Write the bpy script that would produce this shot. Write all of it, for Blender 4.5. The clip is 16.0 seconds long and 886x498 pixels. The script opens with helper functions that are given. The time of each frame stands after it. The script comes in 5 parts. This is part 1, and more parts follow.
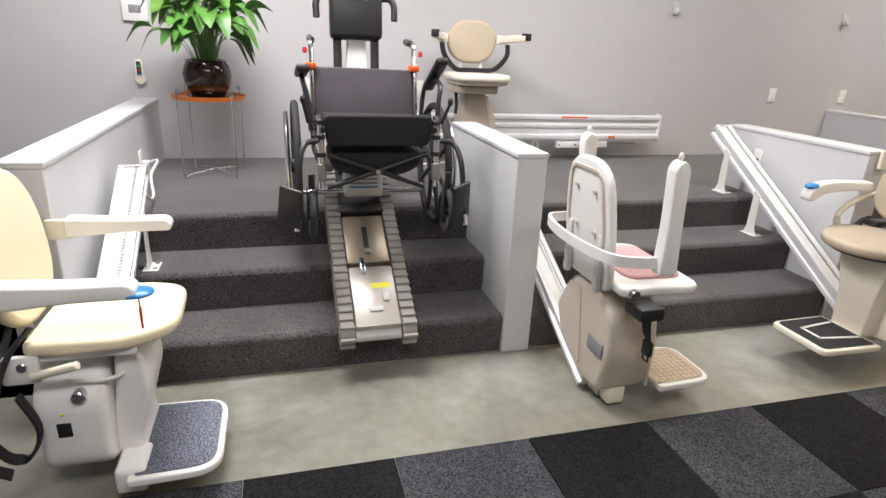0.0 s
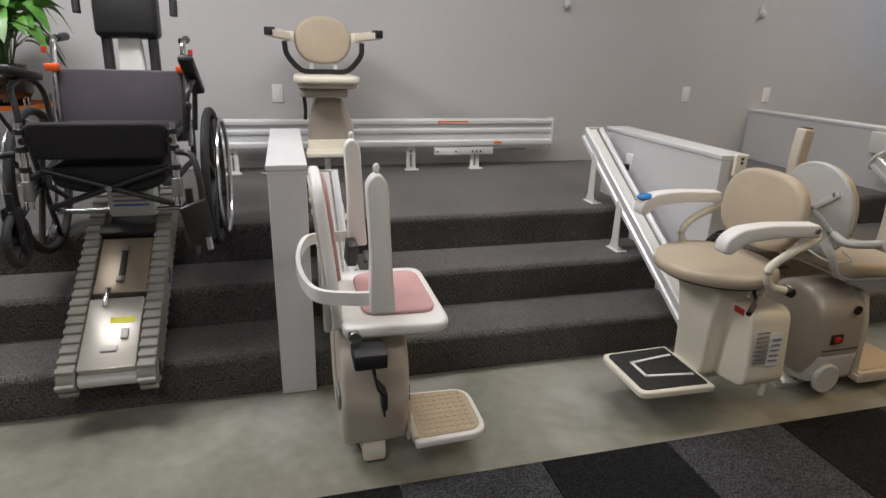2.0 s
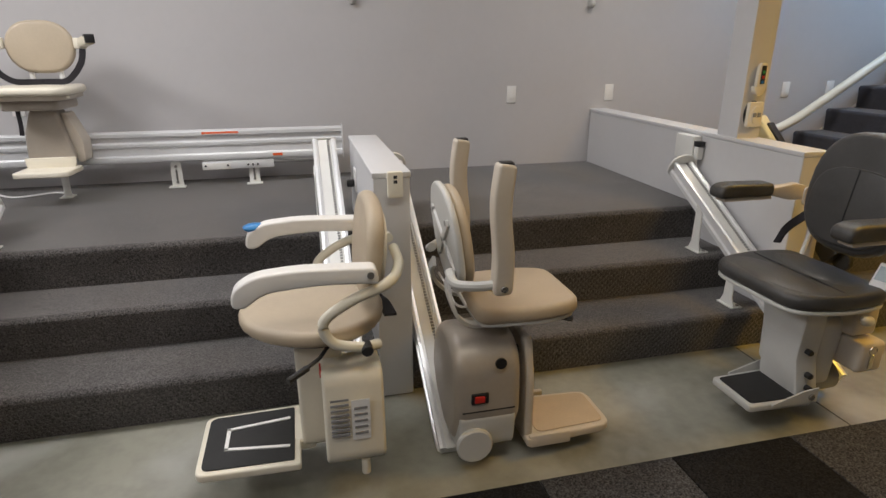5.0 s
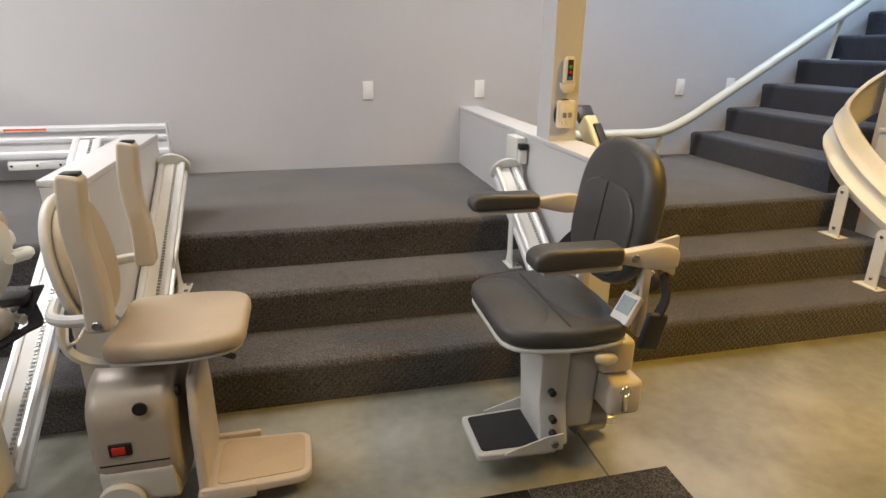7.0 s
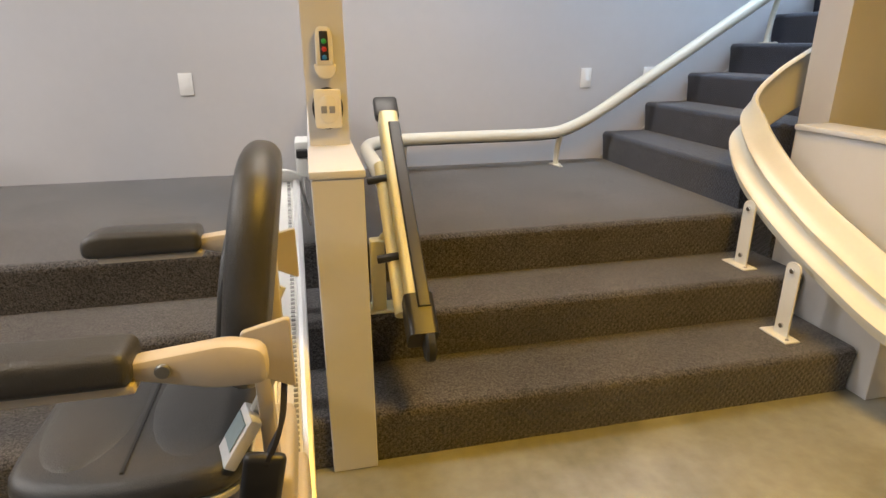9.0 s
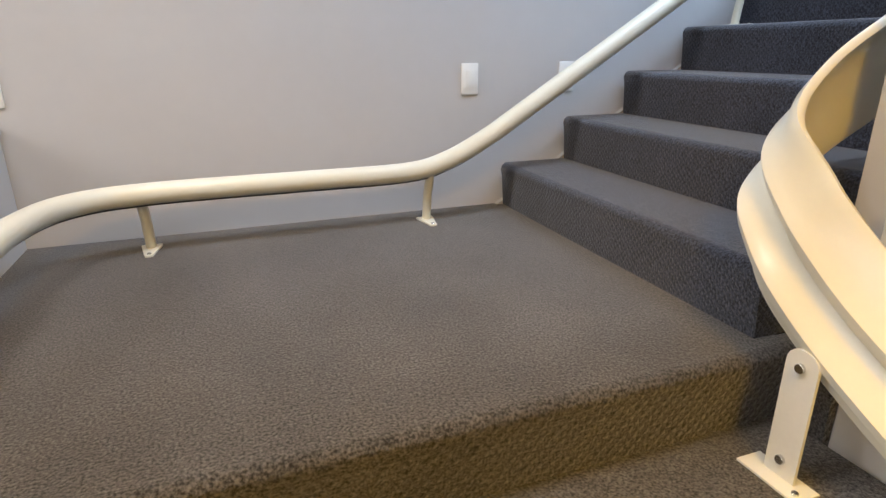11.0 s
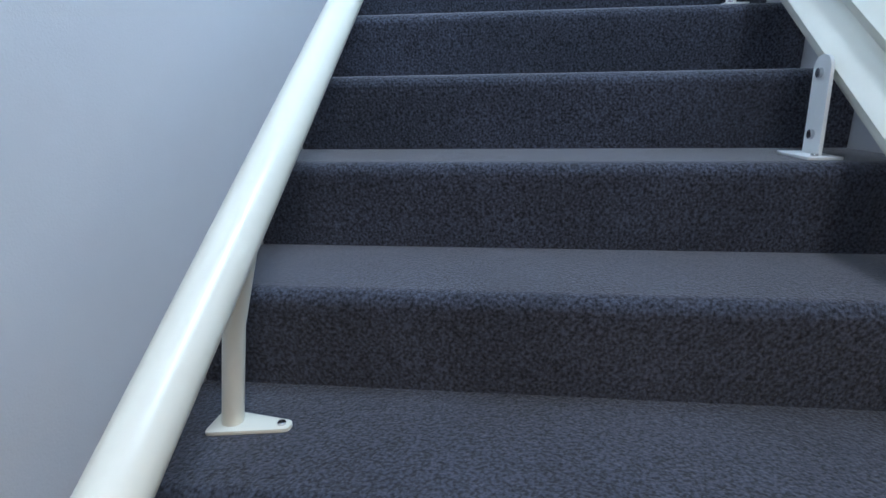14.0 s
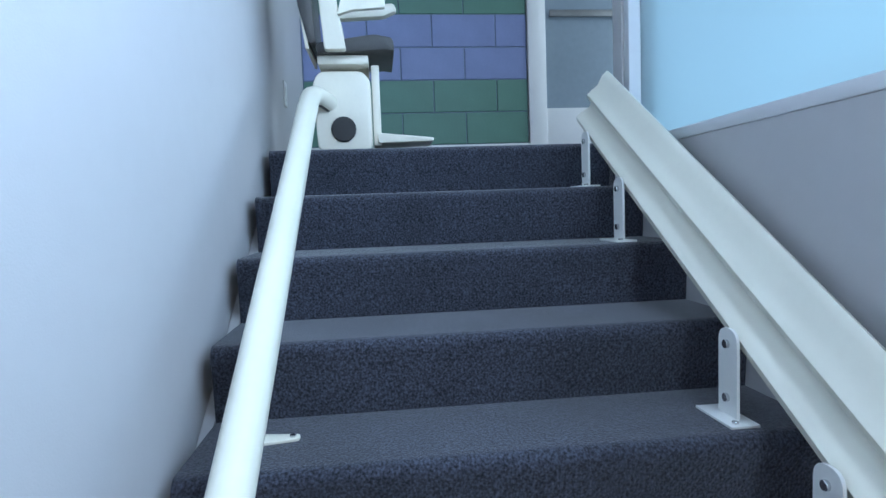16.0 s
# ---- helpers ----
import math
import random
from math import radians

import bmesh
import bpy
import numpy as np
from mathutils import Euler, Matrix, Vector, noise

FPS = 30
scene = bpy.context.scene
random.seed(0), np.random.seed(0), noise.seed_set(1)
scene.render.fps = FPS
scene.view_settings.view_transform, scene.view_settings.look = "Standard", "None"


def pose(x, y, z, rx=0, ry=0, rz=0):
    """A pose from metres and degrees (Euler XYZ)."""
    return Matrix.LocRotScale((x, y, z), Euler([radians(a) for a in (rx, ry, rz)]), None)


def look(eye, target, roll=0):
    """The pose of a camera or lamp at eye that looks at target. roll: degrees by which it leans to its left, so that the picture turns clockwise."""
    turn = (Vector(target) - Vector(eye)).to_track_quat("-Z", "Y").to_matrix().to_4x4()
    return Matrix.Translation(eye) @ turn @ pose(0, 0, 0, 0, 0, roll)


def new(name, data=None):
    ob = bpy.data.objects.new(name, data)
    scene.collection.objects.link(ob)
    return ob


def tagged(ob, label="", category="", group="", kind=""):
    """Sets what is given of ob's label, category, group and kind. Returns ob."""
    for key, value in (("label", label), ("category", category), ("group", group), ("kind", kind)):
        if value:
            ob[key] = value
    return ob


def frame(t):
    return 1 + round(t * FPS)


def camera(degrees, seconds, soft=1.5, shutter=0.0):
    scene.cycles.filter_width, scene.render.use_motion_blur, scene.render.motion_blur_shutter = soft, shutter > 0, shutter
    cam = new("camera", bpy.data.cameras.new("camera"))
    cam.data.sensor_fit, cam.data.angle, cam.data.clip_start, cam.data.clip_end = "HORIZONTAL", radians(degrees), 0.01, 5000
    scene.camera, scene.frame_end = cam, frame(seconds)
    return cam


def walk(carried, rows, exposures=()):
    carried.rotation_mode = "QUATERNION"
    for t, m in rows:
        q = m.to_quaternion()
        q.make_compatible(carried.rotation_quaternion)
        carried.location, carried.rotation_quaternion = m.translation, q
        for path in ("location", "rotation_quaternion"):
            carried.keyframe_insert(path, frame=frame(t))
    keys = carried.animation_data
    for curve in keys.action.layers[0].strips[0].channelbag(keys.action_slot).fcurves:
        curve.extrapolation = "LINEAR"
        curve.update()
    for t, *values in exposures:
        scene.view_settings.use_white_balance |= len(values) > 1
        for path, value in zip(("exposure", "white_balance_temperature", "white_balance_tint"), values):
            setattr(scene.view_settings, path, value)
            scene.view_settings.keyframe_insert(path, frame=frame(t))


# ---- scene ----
cam = camera(74.7, 16.0)
PATH = [
    (0, (-0.911, -2.316, 1.4), (-0.384, -0.508, 0.729), 2.66),
    (0.5, (-0.641, -2.285, 1.377), (-0.116, -0.472, 0.718), 2.43),
    (1, (-0.375, -2.257, 1.373), (0.141, -0.438, 0.718), 2.11),
    (1.5, (-0.092, -2.243, 1.374), (0.408, -0.419, 0.724), 1.79),
    (2, (0.155, -2.208, 1.384), (0.651, -0.384, 0.731), 1.62),
    (2.5, (0.39, -2.162, 1.401), (0.893, -0.342, 0.741), 1.4),
    (3, (0.671, -2.168, 1.408), (1.162, -0.345, 0.748), 1.05),
    (3.5, (0.969, -2.2, 1.416), (1.439, -0.371, 0.758), 0.81),
    (4, (1.241, -2.173, 1.404), (1.705, -0.341, 0.75), 0.47),
    (4.2, (1.354, -2.165, 1.397), (1.813, -0.331, 0.746), 0.37),
    (6.3, (2.483, -2.121, 1.441), (2.918, -0.287, 0.771), -0.17),
    (6.5, (2.597, -2.105, 1.447), (3.032, -0.278, 0.761), 0.13),
    (7, (2.883, -2.088, 1.382), (3.314, -0.252, 0.717), 0.33),
    (7.5, (3.13, -2.029, 1.365), (3.565, -0.192, 0.702), 0.18),
    (8, (3.382, -1.924, 1.317), (3.83, -0.087, 0.665), 0.4),
    (8.5, (3.73, -1.773, 1.294), (4.143, 0.07, 0.636), -0.08),
    (9, (3.978, -1.564, 1.274), (4.388, 0.279, 0.616), -0.29),
    (9.2, (4.075, -1.467, 1.263), (4.481, 0.377, 0.607), -0.19),
    (11.3, (4.868, 0.032, 1.193), (5.65, 1.754, 0.546), 0.08),
    (11.5, (4.92, 0.194, 1.195), (5.814, 1.86, 0.544), 0.48),
    (12, (5.047, 0.573, 1.247), (6.275, 2.015, 0.603), -0.05),
    (12.5, (5.214, 0.891, 1.406), (6.719, 2.011, 0.713), -0.32),
    (13, (5.445, 1.125, 1.544), (7.169, 1.882, 0.872), -0.83),
    (13.5, (5.768, 1.37, 1.62), (7.645, 1.736, 1.036), -0.53),
    (14, (6.128, 1.442, 1.779), (8.047, 1.677, 1.267), -0.82),
    (14.5, (6.442, 1.523, 2.043), (8.379, 1.584, 1.548), -1.58),
    (15, (6.701, 1.524, 2.311), (8.654, 1.485, 1.878), -1.87),
    (15.5, (6.936, 1.52, 2.512), (8.913, 1.404, 2.233), -2.19),
    (16, (7.095, 1.584, 2.672), (9.079, 1.374, 2.535), -2.03),
]
walk(cam, [(t, look(e, g, r)) for t, e, g, r in PATH],
     [(0, 0.22), (0.5, 0.0), (1, -0.13), (1.5, -0.46), (2, -0.57), (2.5, -0.2), (3, -0.12), (3.5, -0.28), (4, -0.45), (6.5, -0.05), (7, 0.15), (7.5, 0.28), (8, 0.18), (9, 0.3), (11.5, 0.38), (12.5, 0.28), (14, 0.08), (15, -0.1), (16, -0.28)])


# ---- light ----
world = bpy.data.worlds.new("world")
scene.world = world
world.use_nodes = True
wn = world.node_tree.nodes
sky = wn.new("ShaderNodeTexSky")
sky.sky_type, sky.sun_disc = "NISHITA", False
sky.sun_elevation, sky.sun_rotation = radians(40), radians(140)
world.node_tree.links.new(sky.outputs[0], wn["Background"].inputs[0])
wn["Background"].inputs[1].default_value = 0.12


def area(name, m, sx, sy, power, colour):
    d = bpy.data.lights.new(name, "AREA")
    d.shape, d.size, d.size_y, d.energy, d.color = "RECTANGLE", sx, sy, power, colour
    ob = new(name, d)
    ob.matrix_world = m
    return ob


# ceiling strip lights over the show floor, a warm lamp by the end bay, daylight in the stair window, added fills in the
# stairwell
HALL, CEIL = 3.0, 5.45
NEUTRAL, COOL, WARM = (1.0, 0.975, 0.985), (0.86, 0.92, 1.0), (1.0, 0.56, 0.05)
area("ceiling_lamp", pose(-1.2, 0.30, HALL - 0.05), 1.2, 0.5, 92, NEUTRAL)
area("ceiling_lamp", pose(1.2, 0.35, HALL - 0.05), 1.2, 0.5, 46, NEUTRAL)
area("ceiling_lamp", pose(4.3, 0.75, HALL - 0.05), 1.2, 0.5, 32, (1.0, 0.93, 0.86))
area("ceiling_lamp", pose(-0.8, -2.6, HALL - 0.05), 1.8, 0.6, 50, NEUTRAL)
area("ceiling_lamp", pose(2.1, -1.7, HALL - 0.05), 1.2, 0.5, 24, (1.0, 0.92, 0.80))
warm = area("warm_lamp", pose(5.1, -1.1, HALL - 0.05, -8, 0, 0), 0.5, 0.5, 58, WARM)
warm.data.spread = radians(150)
# weak fill added under the stairwell ceiling, no fixture known there
area("stairwell_fill", pose(6.6, 1.3, CEIL - 0.05), 1.0, 0.6, 2, COOL)
area("window_daylight", pose(8.57, 0.54, 3.77, 90, 0, 0), 1.2, 1.86, 30, (0.44, 0.67, 1.0))
# unseen source, added to brighten the back wall along the upper flight
area("unseen_window_fill", pose(7.0, 0.56, 4.15, 60, 0, 0), 1.5, 1.1, 150, (0.52, 0.72, 1.0))
# hidden fill added at the landing's side, no source known there
area("landing_side_fill", pose(10.0, -0.9, 3.9, 90, 0, 0), 1.2, 1.9, 40, (0.60, 0.80, 1.0))


# ---- materials ----
def material(name, colour, rough=0.5, metal=0.0, vary=0.12, scale=6.0, bump=0.0, bump_scale=200.0, spots=None, coat=0.0):
    m = bpy.data.materials.new(name)
    m.use_nodes = True
    nt = m.node_tree
    N, L = nt.nodes, nt.links
    bsdf = N["Principled BSDF"]
    bsdf.inputs["Roughness"].default_value = rough
    bsdf.inputs["Metallic"].default_value = metal
    bsdf.inputs["Coat Weight"].default_value = coat
    tc = N.new("ShaderNodeTexCoord")
    big = N.new("ShaderNodeTexNoise")
    big.inputs["Scale"].default_value, big.inputs["Detail"].default_value = scale, 6
    L.new(tc.outputs["Object"], big.inputs["Vector"])
    small = N.new("ShaderNodeTexNoise")
    small.inputs["Scale"].default_value, small.inputs["Detail"].default_value = scale * 14, 3
    L.new(tc.outputs["Object"], small.inputs["Vector"])
    add = N.new("ShaderNodeMath")
    add.operation = "MULTIPLY_ADD"
    add.inputs[1].default_value = 0.35
    L.new(small.outputs["Fac"], add.inputs[0])
    L.new(big.outputs["Fac"], add.inputs[2])
    ramp = N.new("ShaderNodeValToRGB")
    c = Vector(colour)
    ramp.color_ramp.elements[0].position, ramp.color_ramp.elements[1].position = 0.45, 0.9
    ramp.color_ramp.elements[0].color = (*(c * (1 - vary)), 1)
    ramp.color_ramp.elements[1].color = (*[min(1, v * (1 + vary)) for v in c], 1)
    L.new(add.outputs[0], ramp.inputs[0])
    out = ramp.outputs[0]
    if spots:
        col, sc, lo, hi = spots
        n = N.new("ShaderNodeTexNoise")
        n.inputs["Scale"].default_value, n.inputs["Detail"].default_value = sc, 8
        L.new(tc.outputs["Object"], n.inputs["Vector"])
        mr = N.new("ShaderNodeMapRange")
        mr.inputs["From Min"].default_value, mr.inputs["From Max"].default_value = lo, hi
        L.new(n.outputs["Fac"], mr.inputs["Value"])
        mix = N.new("ShaderNodeMix")
        mix.data_type = "RGBA"
        L.new(mr.outputs[0], mix.inputs["Factor"])
        L.new(out, mix.inputs["A"])
        mix.inputs["B"].default_value = (*col, 1)
        out = mix.outputs["Result"]
    L.new(out, bsdf.inputs["Base Color"])
    if bump:
        b = N.new("ShaderNodeBump")
        b.inputs["Strength"].default_value, b.inputs["Distance"].default_value = bump, 0.002
        n2 = N.new("ShaderNodeTexNoise")
        n2.inputs["Scale"].default_value, n2.inputs["Detail"].default_value = bump_scale, 4
        L.new(tc.outputs["Object"], n2.inputs["Vector"])
        L.new(n2.outputs["Fac"], b.inputs["Height"])
        L.new(b.outputs[0], bsdf.inputs["Normal"])
    return m


def carpet_material(name, colour, weave, pitch=0.036, depth=0.7):
    """Loop pile carpet: mottled yarn, and on request a diagonal basket weave in relief."""
    m = material(name, colour, 0.95, 0, 0.25, 3.0)
    nt = m.node_tree
    N, L = nt.nodes, nt.links
    bsdf = N["Principled BSDF"]
    bsdf.inputs["Specular IOR Level"].default_value = 0.15
    tc = N.new("ShaderNodeTexCoord")
    fleck = N.new("ShaderNodeTexNoise")
    fleck.inputs["Scale"].default_value, fleck.inputs["Detail"].default_value = 180, 4
    L.new(tc.outputs["Object"], fleck.inputs["Vector"])
    mr = N.new("ShaderNodeMapRange")
    mr.inputs["From Min"].default_value, mr.inputs["From Max"].default_value = 0.35, 0.7
    mr.inputs["To Min"].default_value, mr.inputs["To Max"].default_value = 0.30, 2.15
    L.new(fleck.outputs["Fac"], mr.inputs["Value"])
    mul = N.new("ShaderNodeVectorMath")
    mul.operation = "SCALE"
    base = bsdf.inputs["Base Color"].links[0].from_socket
    L.new(base, mul.inputs[0])
    L.new(mr.outputs[0], mul.inputs["Scale"])
    L.new(mul.outputs[0], bsdf.inputs["Base Color"])
    h = fleck.outputs["Fac"]
    big_noise = N.new("ShaderNodeTexNoise")
    big_noise.inputs["Scale"].default_value = 30
    L.new(tc.outputs["Object"], big_noise.inputs["Vector"])
    if weave:
        bsdf.inputs["Sheen Weight"].default_value, bsdf.inputs["Sheen Roughness"].default_value = 0.35, 0.5
    if weave:
        sep = N.new("ShaderNodeSeparateXYZ")
        L.new(tc.outputs["Object"], sep.inputs[0])
        run = N.new("ShaderNodeMath")
        L.new(sep.outputs["Y" if weave == "x" else "X"], run.inputs[0])
        L.new(sep.outputs["Z"], run.inputs[1])
        waves = []
        for sign in (1, -1):
            mix = N.new("ShaderNodeMath")
            mix.operation = "MULTIPLY_ADD"
            mix.inputs[1].default_value = sign * 1.0
            L.new(run.outputs[0], mix.inputs[0])
            L.new(sep.outputs["X" if weave == "x" else "Y"], mix.inputs[2])
            wob = N.new("ShaderNodeMath")
            wob.operation = "MULTIPLY_ADD"
            wob.inputs[1].default_value = 0.016
            L.new(big_noise.outputs["Fac"], wob.inputs[0])
            L.new(mix.outputs[0], wob.inputs[2])
            sc = N.new("ShaderNodeMath")
            sc.operation = "MULTIPLY"
            sc.inputs[1].default_value = 2 * math.pi / pitch
            L.new(wob.outputs[0], sc.inputs[0])
            w = N.new("ShaderNodeMath")
            w.operation = "SINE"
            L.new(sc.outputs[0], w.inputs[0])
            waves.append(w.outputs[0])
        mx = N.new("ShaderNodeMath")
        mx.operation = "MAXIMUM"
        L.new(waves[0], mx.inputs[0])
        L.new(waves[1], mx.inputs[1])
        up = N.new("ShaderNodeSeparateXYZ")
        L.new(tc.outputs["Normal"], up.inputs[0])
        flat = N.new("ShaderNodeMapRange")
        flat.inputs["From Min"].default_value, flat.inputs["From Max"].default_value = 0.3, 0.8
        flat.inputs["To Min"].default_value, flat.inputs["To Max"].default_value = 1.0, 0.12
        L.new(up.outputs["Z"], flat.inputs["Value"])
        worn = N.new("ShaderNodeMath")
        worn.operation = "MULTIPLY"
        L.new(mx.outputs[0], worn.inputs[0])
        L.new(flat.outputs[0], worn.inputs[1])
        mx = worn
        ad = N.new("ShaderNodeMath")
        ad.operation = "MULTIPLY_ADD"
        ad.inputs[1].default_value = depth
        L.new(mx.outputs[0], ad.inputs[0])
        L.new(h, ad.inputs[2])
        h = ad.outputs[0]
    b = N.new("ShaderNodeBump")
    b.inputs["Strength"].default_value, b.inputs["Distance"].default_value = 0.6, 0.004
    L.new(h, b.inputs["Height"])
    L.new(b.outputs[0], bsdf.inputs["Normal"])
    return m


WALL = material("wall_paint", (0.51, 0.497, 0.50), 0.6, 0, 0.03, 1.5, 0.15, 300)
TRIM = material("half_wall_paint", (0.62, 0.62, 0.63), 0.45, 0, 0.03, 2.0, 0.1, 120)
WHITE = material("white_plastic", (0.80, 0.79, 0.77), 0.35, 0, 0.03, 4)
CONCRETE = material("sealed_concrete", (0.24, 0.236, 0.196), 0.28, 0, 0.34, 1.3, 0.08, 60, ((0.40, 0.40, 0.365), 2.2, 0.52, 0.75))
CARPET = carpet_material("charcoal_carpet", (0.068, 0.063, 0.061), "x", 0.030, 0.55)
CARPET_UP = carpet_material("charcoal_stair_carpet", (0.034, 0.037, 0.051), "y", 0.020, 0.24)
MAT_DARK = carpet_material("black_carpet_tile", (0.010, 0.010, 0.011), "")
MAT_GREY = carpet_material("grey_carpet_tile", (0.042, 0.043, 0.048), "")
CEILING = material("ceiling_paint", (0.75, 0.75, 0.74), 0.8, 0, 0.03, 2)


# ---- mesh helpers ----
def mesh_of(name, bm, mat, smooth=35):
    me = bpy.data.meshes.new(name)
    bmesh.ops.recalc_face_normals(bm, faces=bm.faces)
    bm.to_mesh(me)
    bm.free()
    me.materials.append(mat)
    me.shade_smooth()
    me.set_sharp_from_angle(angle=radians(smooth))
    return me


def part(name, bm, mat, parent=None, label="", smooth=35):
    ob = new(name, mesh_of(name, bm, mat, smooth))
    if parent:
        ob.parent = parent
    if label:
        tagged(ob, label)
    return ob


def thing(name, m, label, category, group="", kind=""):
    ob = new(name)
    ob.matrix_world = m
    ob.empty_display_size = 0.1
    return tagged(ob, label, category, group, kind)


def join(*bms):
    out = bms[0]
    for b in bms[1:]:
        me = bpy.data.meshes.new("join")
        b.to_mesh(me)
        b.free()
        out.from_mesh(me)
        bpy.data.meshes.remove(me)
    return out


def moved(bm, m):
    bm.transform(m)
    return bm


def box(x0, x1, y0, y1, z0, z1, bevel=0.0, seg=2):
    bm = bmesh.new()
    bmesh.ops.create_cube(bm, size=1)
    bm.transform(Matrix.LocRotScale(((x0 + x1) / 2, (y0 + y1) / 2, (z0 + z1) / 2), None, (x1 - x0, y1 - y0, z1 - z0)))
    if bevel:
        bmesh.ops.bevel(bm, geom=bm.edges[:], offset=bevel, segments=seg, profile=0.5, affect="EDGES")
    return bm


def rounded(pts, radius, seg=5):
    """Round the corners of a closed outline."""
    out, n = [], len(pts)
    for i in range(n):
        a, b, c = Vector(pts[i - 1]), Vector(pts[i]), Vector(pts[(i + 1) % n])
        r = radius[i] if isinstance(radius, (list, tuple)) else radius
        u, v = (a - b), (c - b)
        r = min(r, u.length * 0.48, v.length * 0.48)
        if r < 1e-4:
            out.append(tuple(b))
            continue
        p, q = b + u.normalized() * r, b + v.normalized() * r
        for k in range(seg + 1):
            t = k / seg
            w = p * (1 - t) ** 2 + b * 2 * t * (1 - t) + q * t * t
            out.append(tuple(w))
    return out


def plate(outline, depth, bevel=0.0, seg=2, axis="z"):
    """A solid from a flat outline, from 0 to depth along the axis, rims rounded. For axis y the outline is (x, z), for x it is (y, z)."""
    bm = bmesh.new()
    f = bm.faces.new([bm.verts.new((p[0], p[1], 0)) for p in outline])
    r = bmesh.ops.extrude_face_region(bm, geom=[f])
    bmesh.ops.translate(bm, verts=[v for v in r["geom"] if isinstance(v, bmesh.types.BMVert)], vec=(0, 0, depth))
    if bevel:
        rim = [e for e in bm.edges if abs(e.verts[0].co.z - e.verts[1].co.z) < 1e-6]
        bmesh.ops.bevel(bm, geom=rim, offset=bevel, segments=seg, profile=0.5, affect="EDGES", clamp_overlap=True)
    if axis == "y":
        bm.transform(Matrix(((1, 0, 0, 0), (0, 0, 1, 0), (0, 1, 0, 0), (0, 0, 0, 1))))
    if axis == "x":
        bm.transform(Matrix(((0, 0, 1, 0), (1, 0, 0, 0), (0, 1, 0, 0), (0, 0, 0, 1))))
    return bm


def smooth_path(pts, steps=8):
    """A Catmull-Rom curve through the points."""
    p = [Vector(q) for q in pts]
    p = [p[0] * 2 - p[1]] + p + [p[-1] * 2 - p[-2]]
    out = []
    for i in range(1, len(p) - 2):
        for k in range(steps):
            t = k / steps
            a, b, c, d = p[i - 1], p[i], p[i + 1], p[i + 2]
            out.append(0.5 * (2 * b + (c - a) * t + (2 * a - 5 * b + 4 * c - d) * t * t + (3 * b - a - 3 * c + d) * t ** 3))
    out.append(p[-2])
    return out


def sweep(pts, profile, up=(0, 0, 1), closed=False):
    """Carry a closed profile of (side, up) along the points."""
    bm = bmesh.new()
    pts = [Vector(q) for q in pts]
    rings, n = [], len(pts)
    for i, q in enumerate(pts):
        if closed:
            d = pts[(i + 1) % n] - pts[i - 1]
        else:
            d = pts[min(i + 1, n - 1)] - pts[max(i - 1, 0)]
        d.normalize()
        s = d.cross(Vector(up))
        if s.length < 1e-4:
            s = Vector((1, 0, 0))
        s.normalize()
        w = s.cross(d)
        rings.append([bm.verts.new(q + s * a + w * b) for a, b in profile])
    m = len(profile)
    for i in range(n if closed else n - 1):
        r0, r1 = rings[i], rings[(i + 1) % n]
        for k in range(m):
            bm.faces.new((r0[k], r0[(k + 1) % m], r1[(k + 1) % m], r1[k]))
    if not closed:
        bm.faces.new(rings[0])
        bm.faces.new(rings[-1])
    return bm


def circle(r, n=12, squash=1.0):
    return [(r * math.cos(2 * math.pi * k / n), r * squash * math.sin(2 * math.pi * k / n)) for k in range(n)]


def tube(pts, r, n=12, up=(0, 0, 1), closed=False):
    return sweep(pts, circle(r, n), up, closed)


def lathe(profile, n=24):
    """Turn a profile of (radius, z) about z."""
    bm = bmesh.new()
    rings = [[bm.verts.new((r * math.cos(2 * math.pi * k / n), r * math.sin(2 * math.pi * k / n), z)) for k in range(n)] for r, z in profile]
    for a, b in zip(rings, rings[1:]):
        for k in range(n):
            bm.faces.new((a[k], a[(k + 1) % n], b[(k + 1) % n], b[k]))
    bm.faces.new(rings[0])
    bm.faces.new(rings[-1])
    return bm


def cyl(p, q, r, n=16, bevel=0.0):
    """A round bar from p to q."""
    p, q = Vector(p), Vector(q)
    h = (q - p).length
    bm = lathe([(r - bevel, 0), (r, bevel), (r, h - bevel), (r - bevel, h)] if bevel else [(r, 0), (r, h)], n)
    bm.transform(Matrix.Translation(p) @ (q - p).to_track_quat("Z", "Y").to_matrix().to_4x4())
    return bm


def ball(x, y, z, rx, ry, rz, n=20):
    bm = bmesh.new()
    bmesh.ops.create_uvsphere(bm, u_segments=n, v_segments=max(8, n // 2), radius=1)
    bm.transform(Matrix.LocRotScale((x, y, z), None, (rx, ry, rz)))
    return bm


def structure(name, bm, mat, label, category):
    return tagged(part(name, bm, mat), label, category, kind="structure")


# ---- the setting ----
R, D, RU, G = 0.187, 0.304, 0.181, 0.290   # lower riser and going, upper riser and going
YB = 2.018                           # back wall
X1 = 5.86                            # first riser of the upper flight
LAND = 3 * R
TOP = LAND + 13 * RU                 # stair head
X13 = X1 + 12 * G

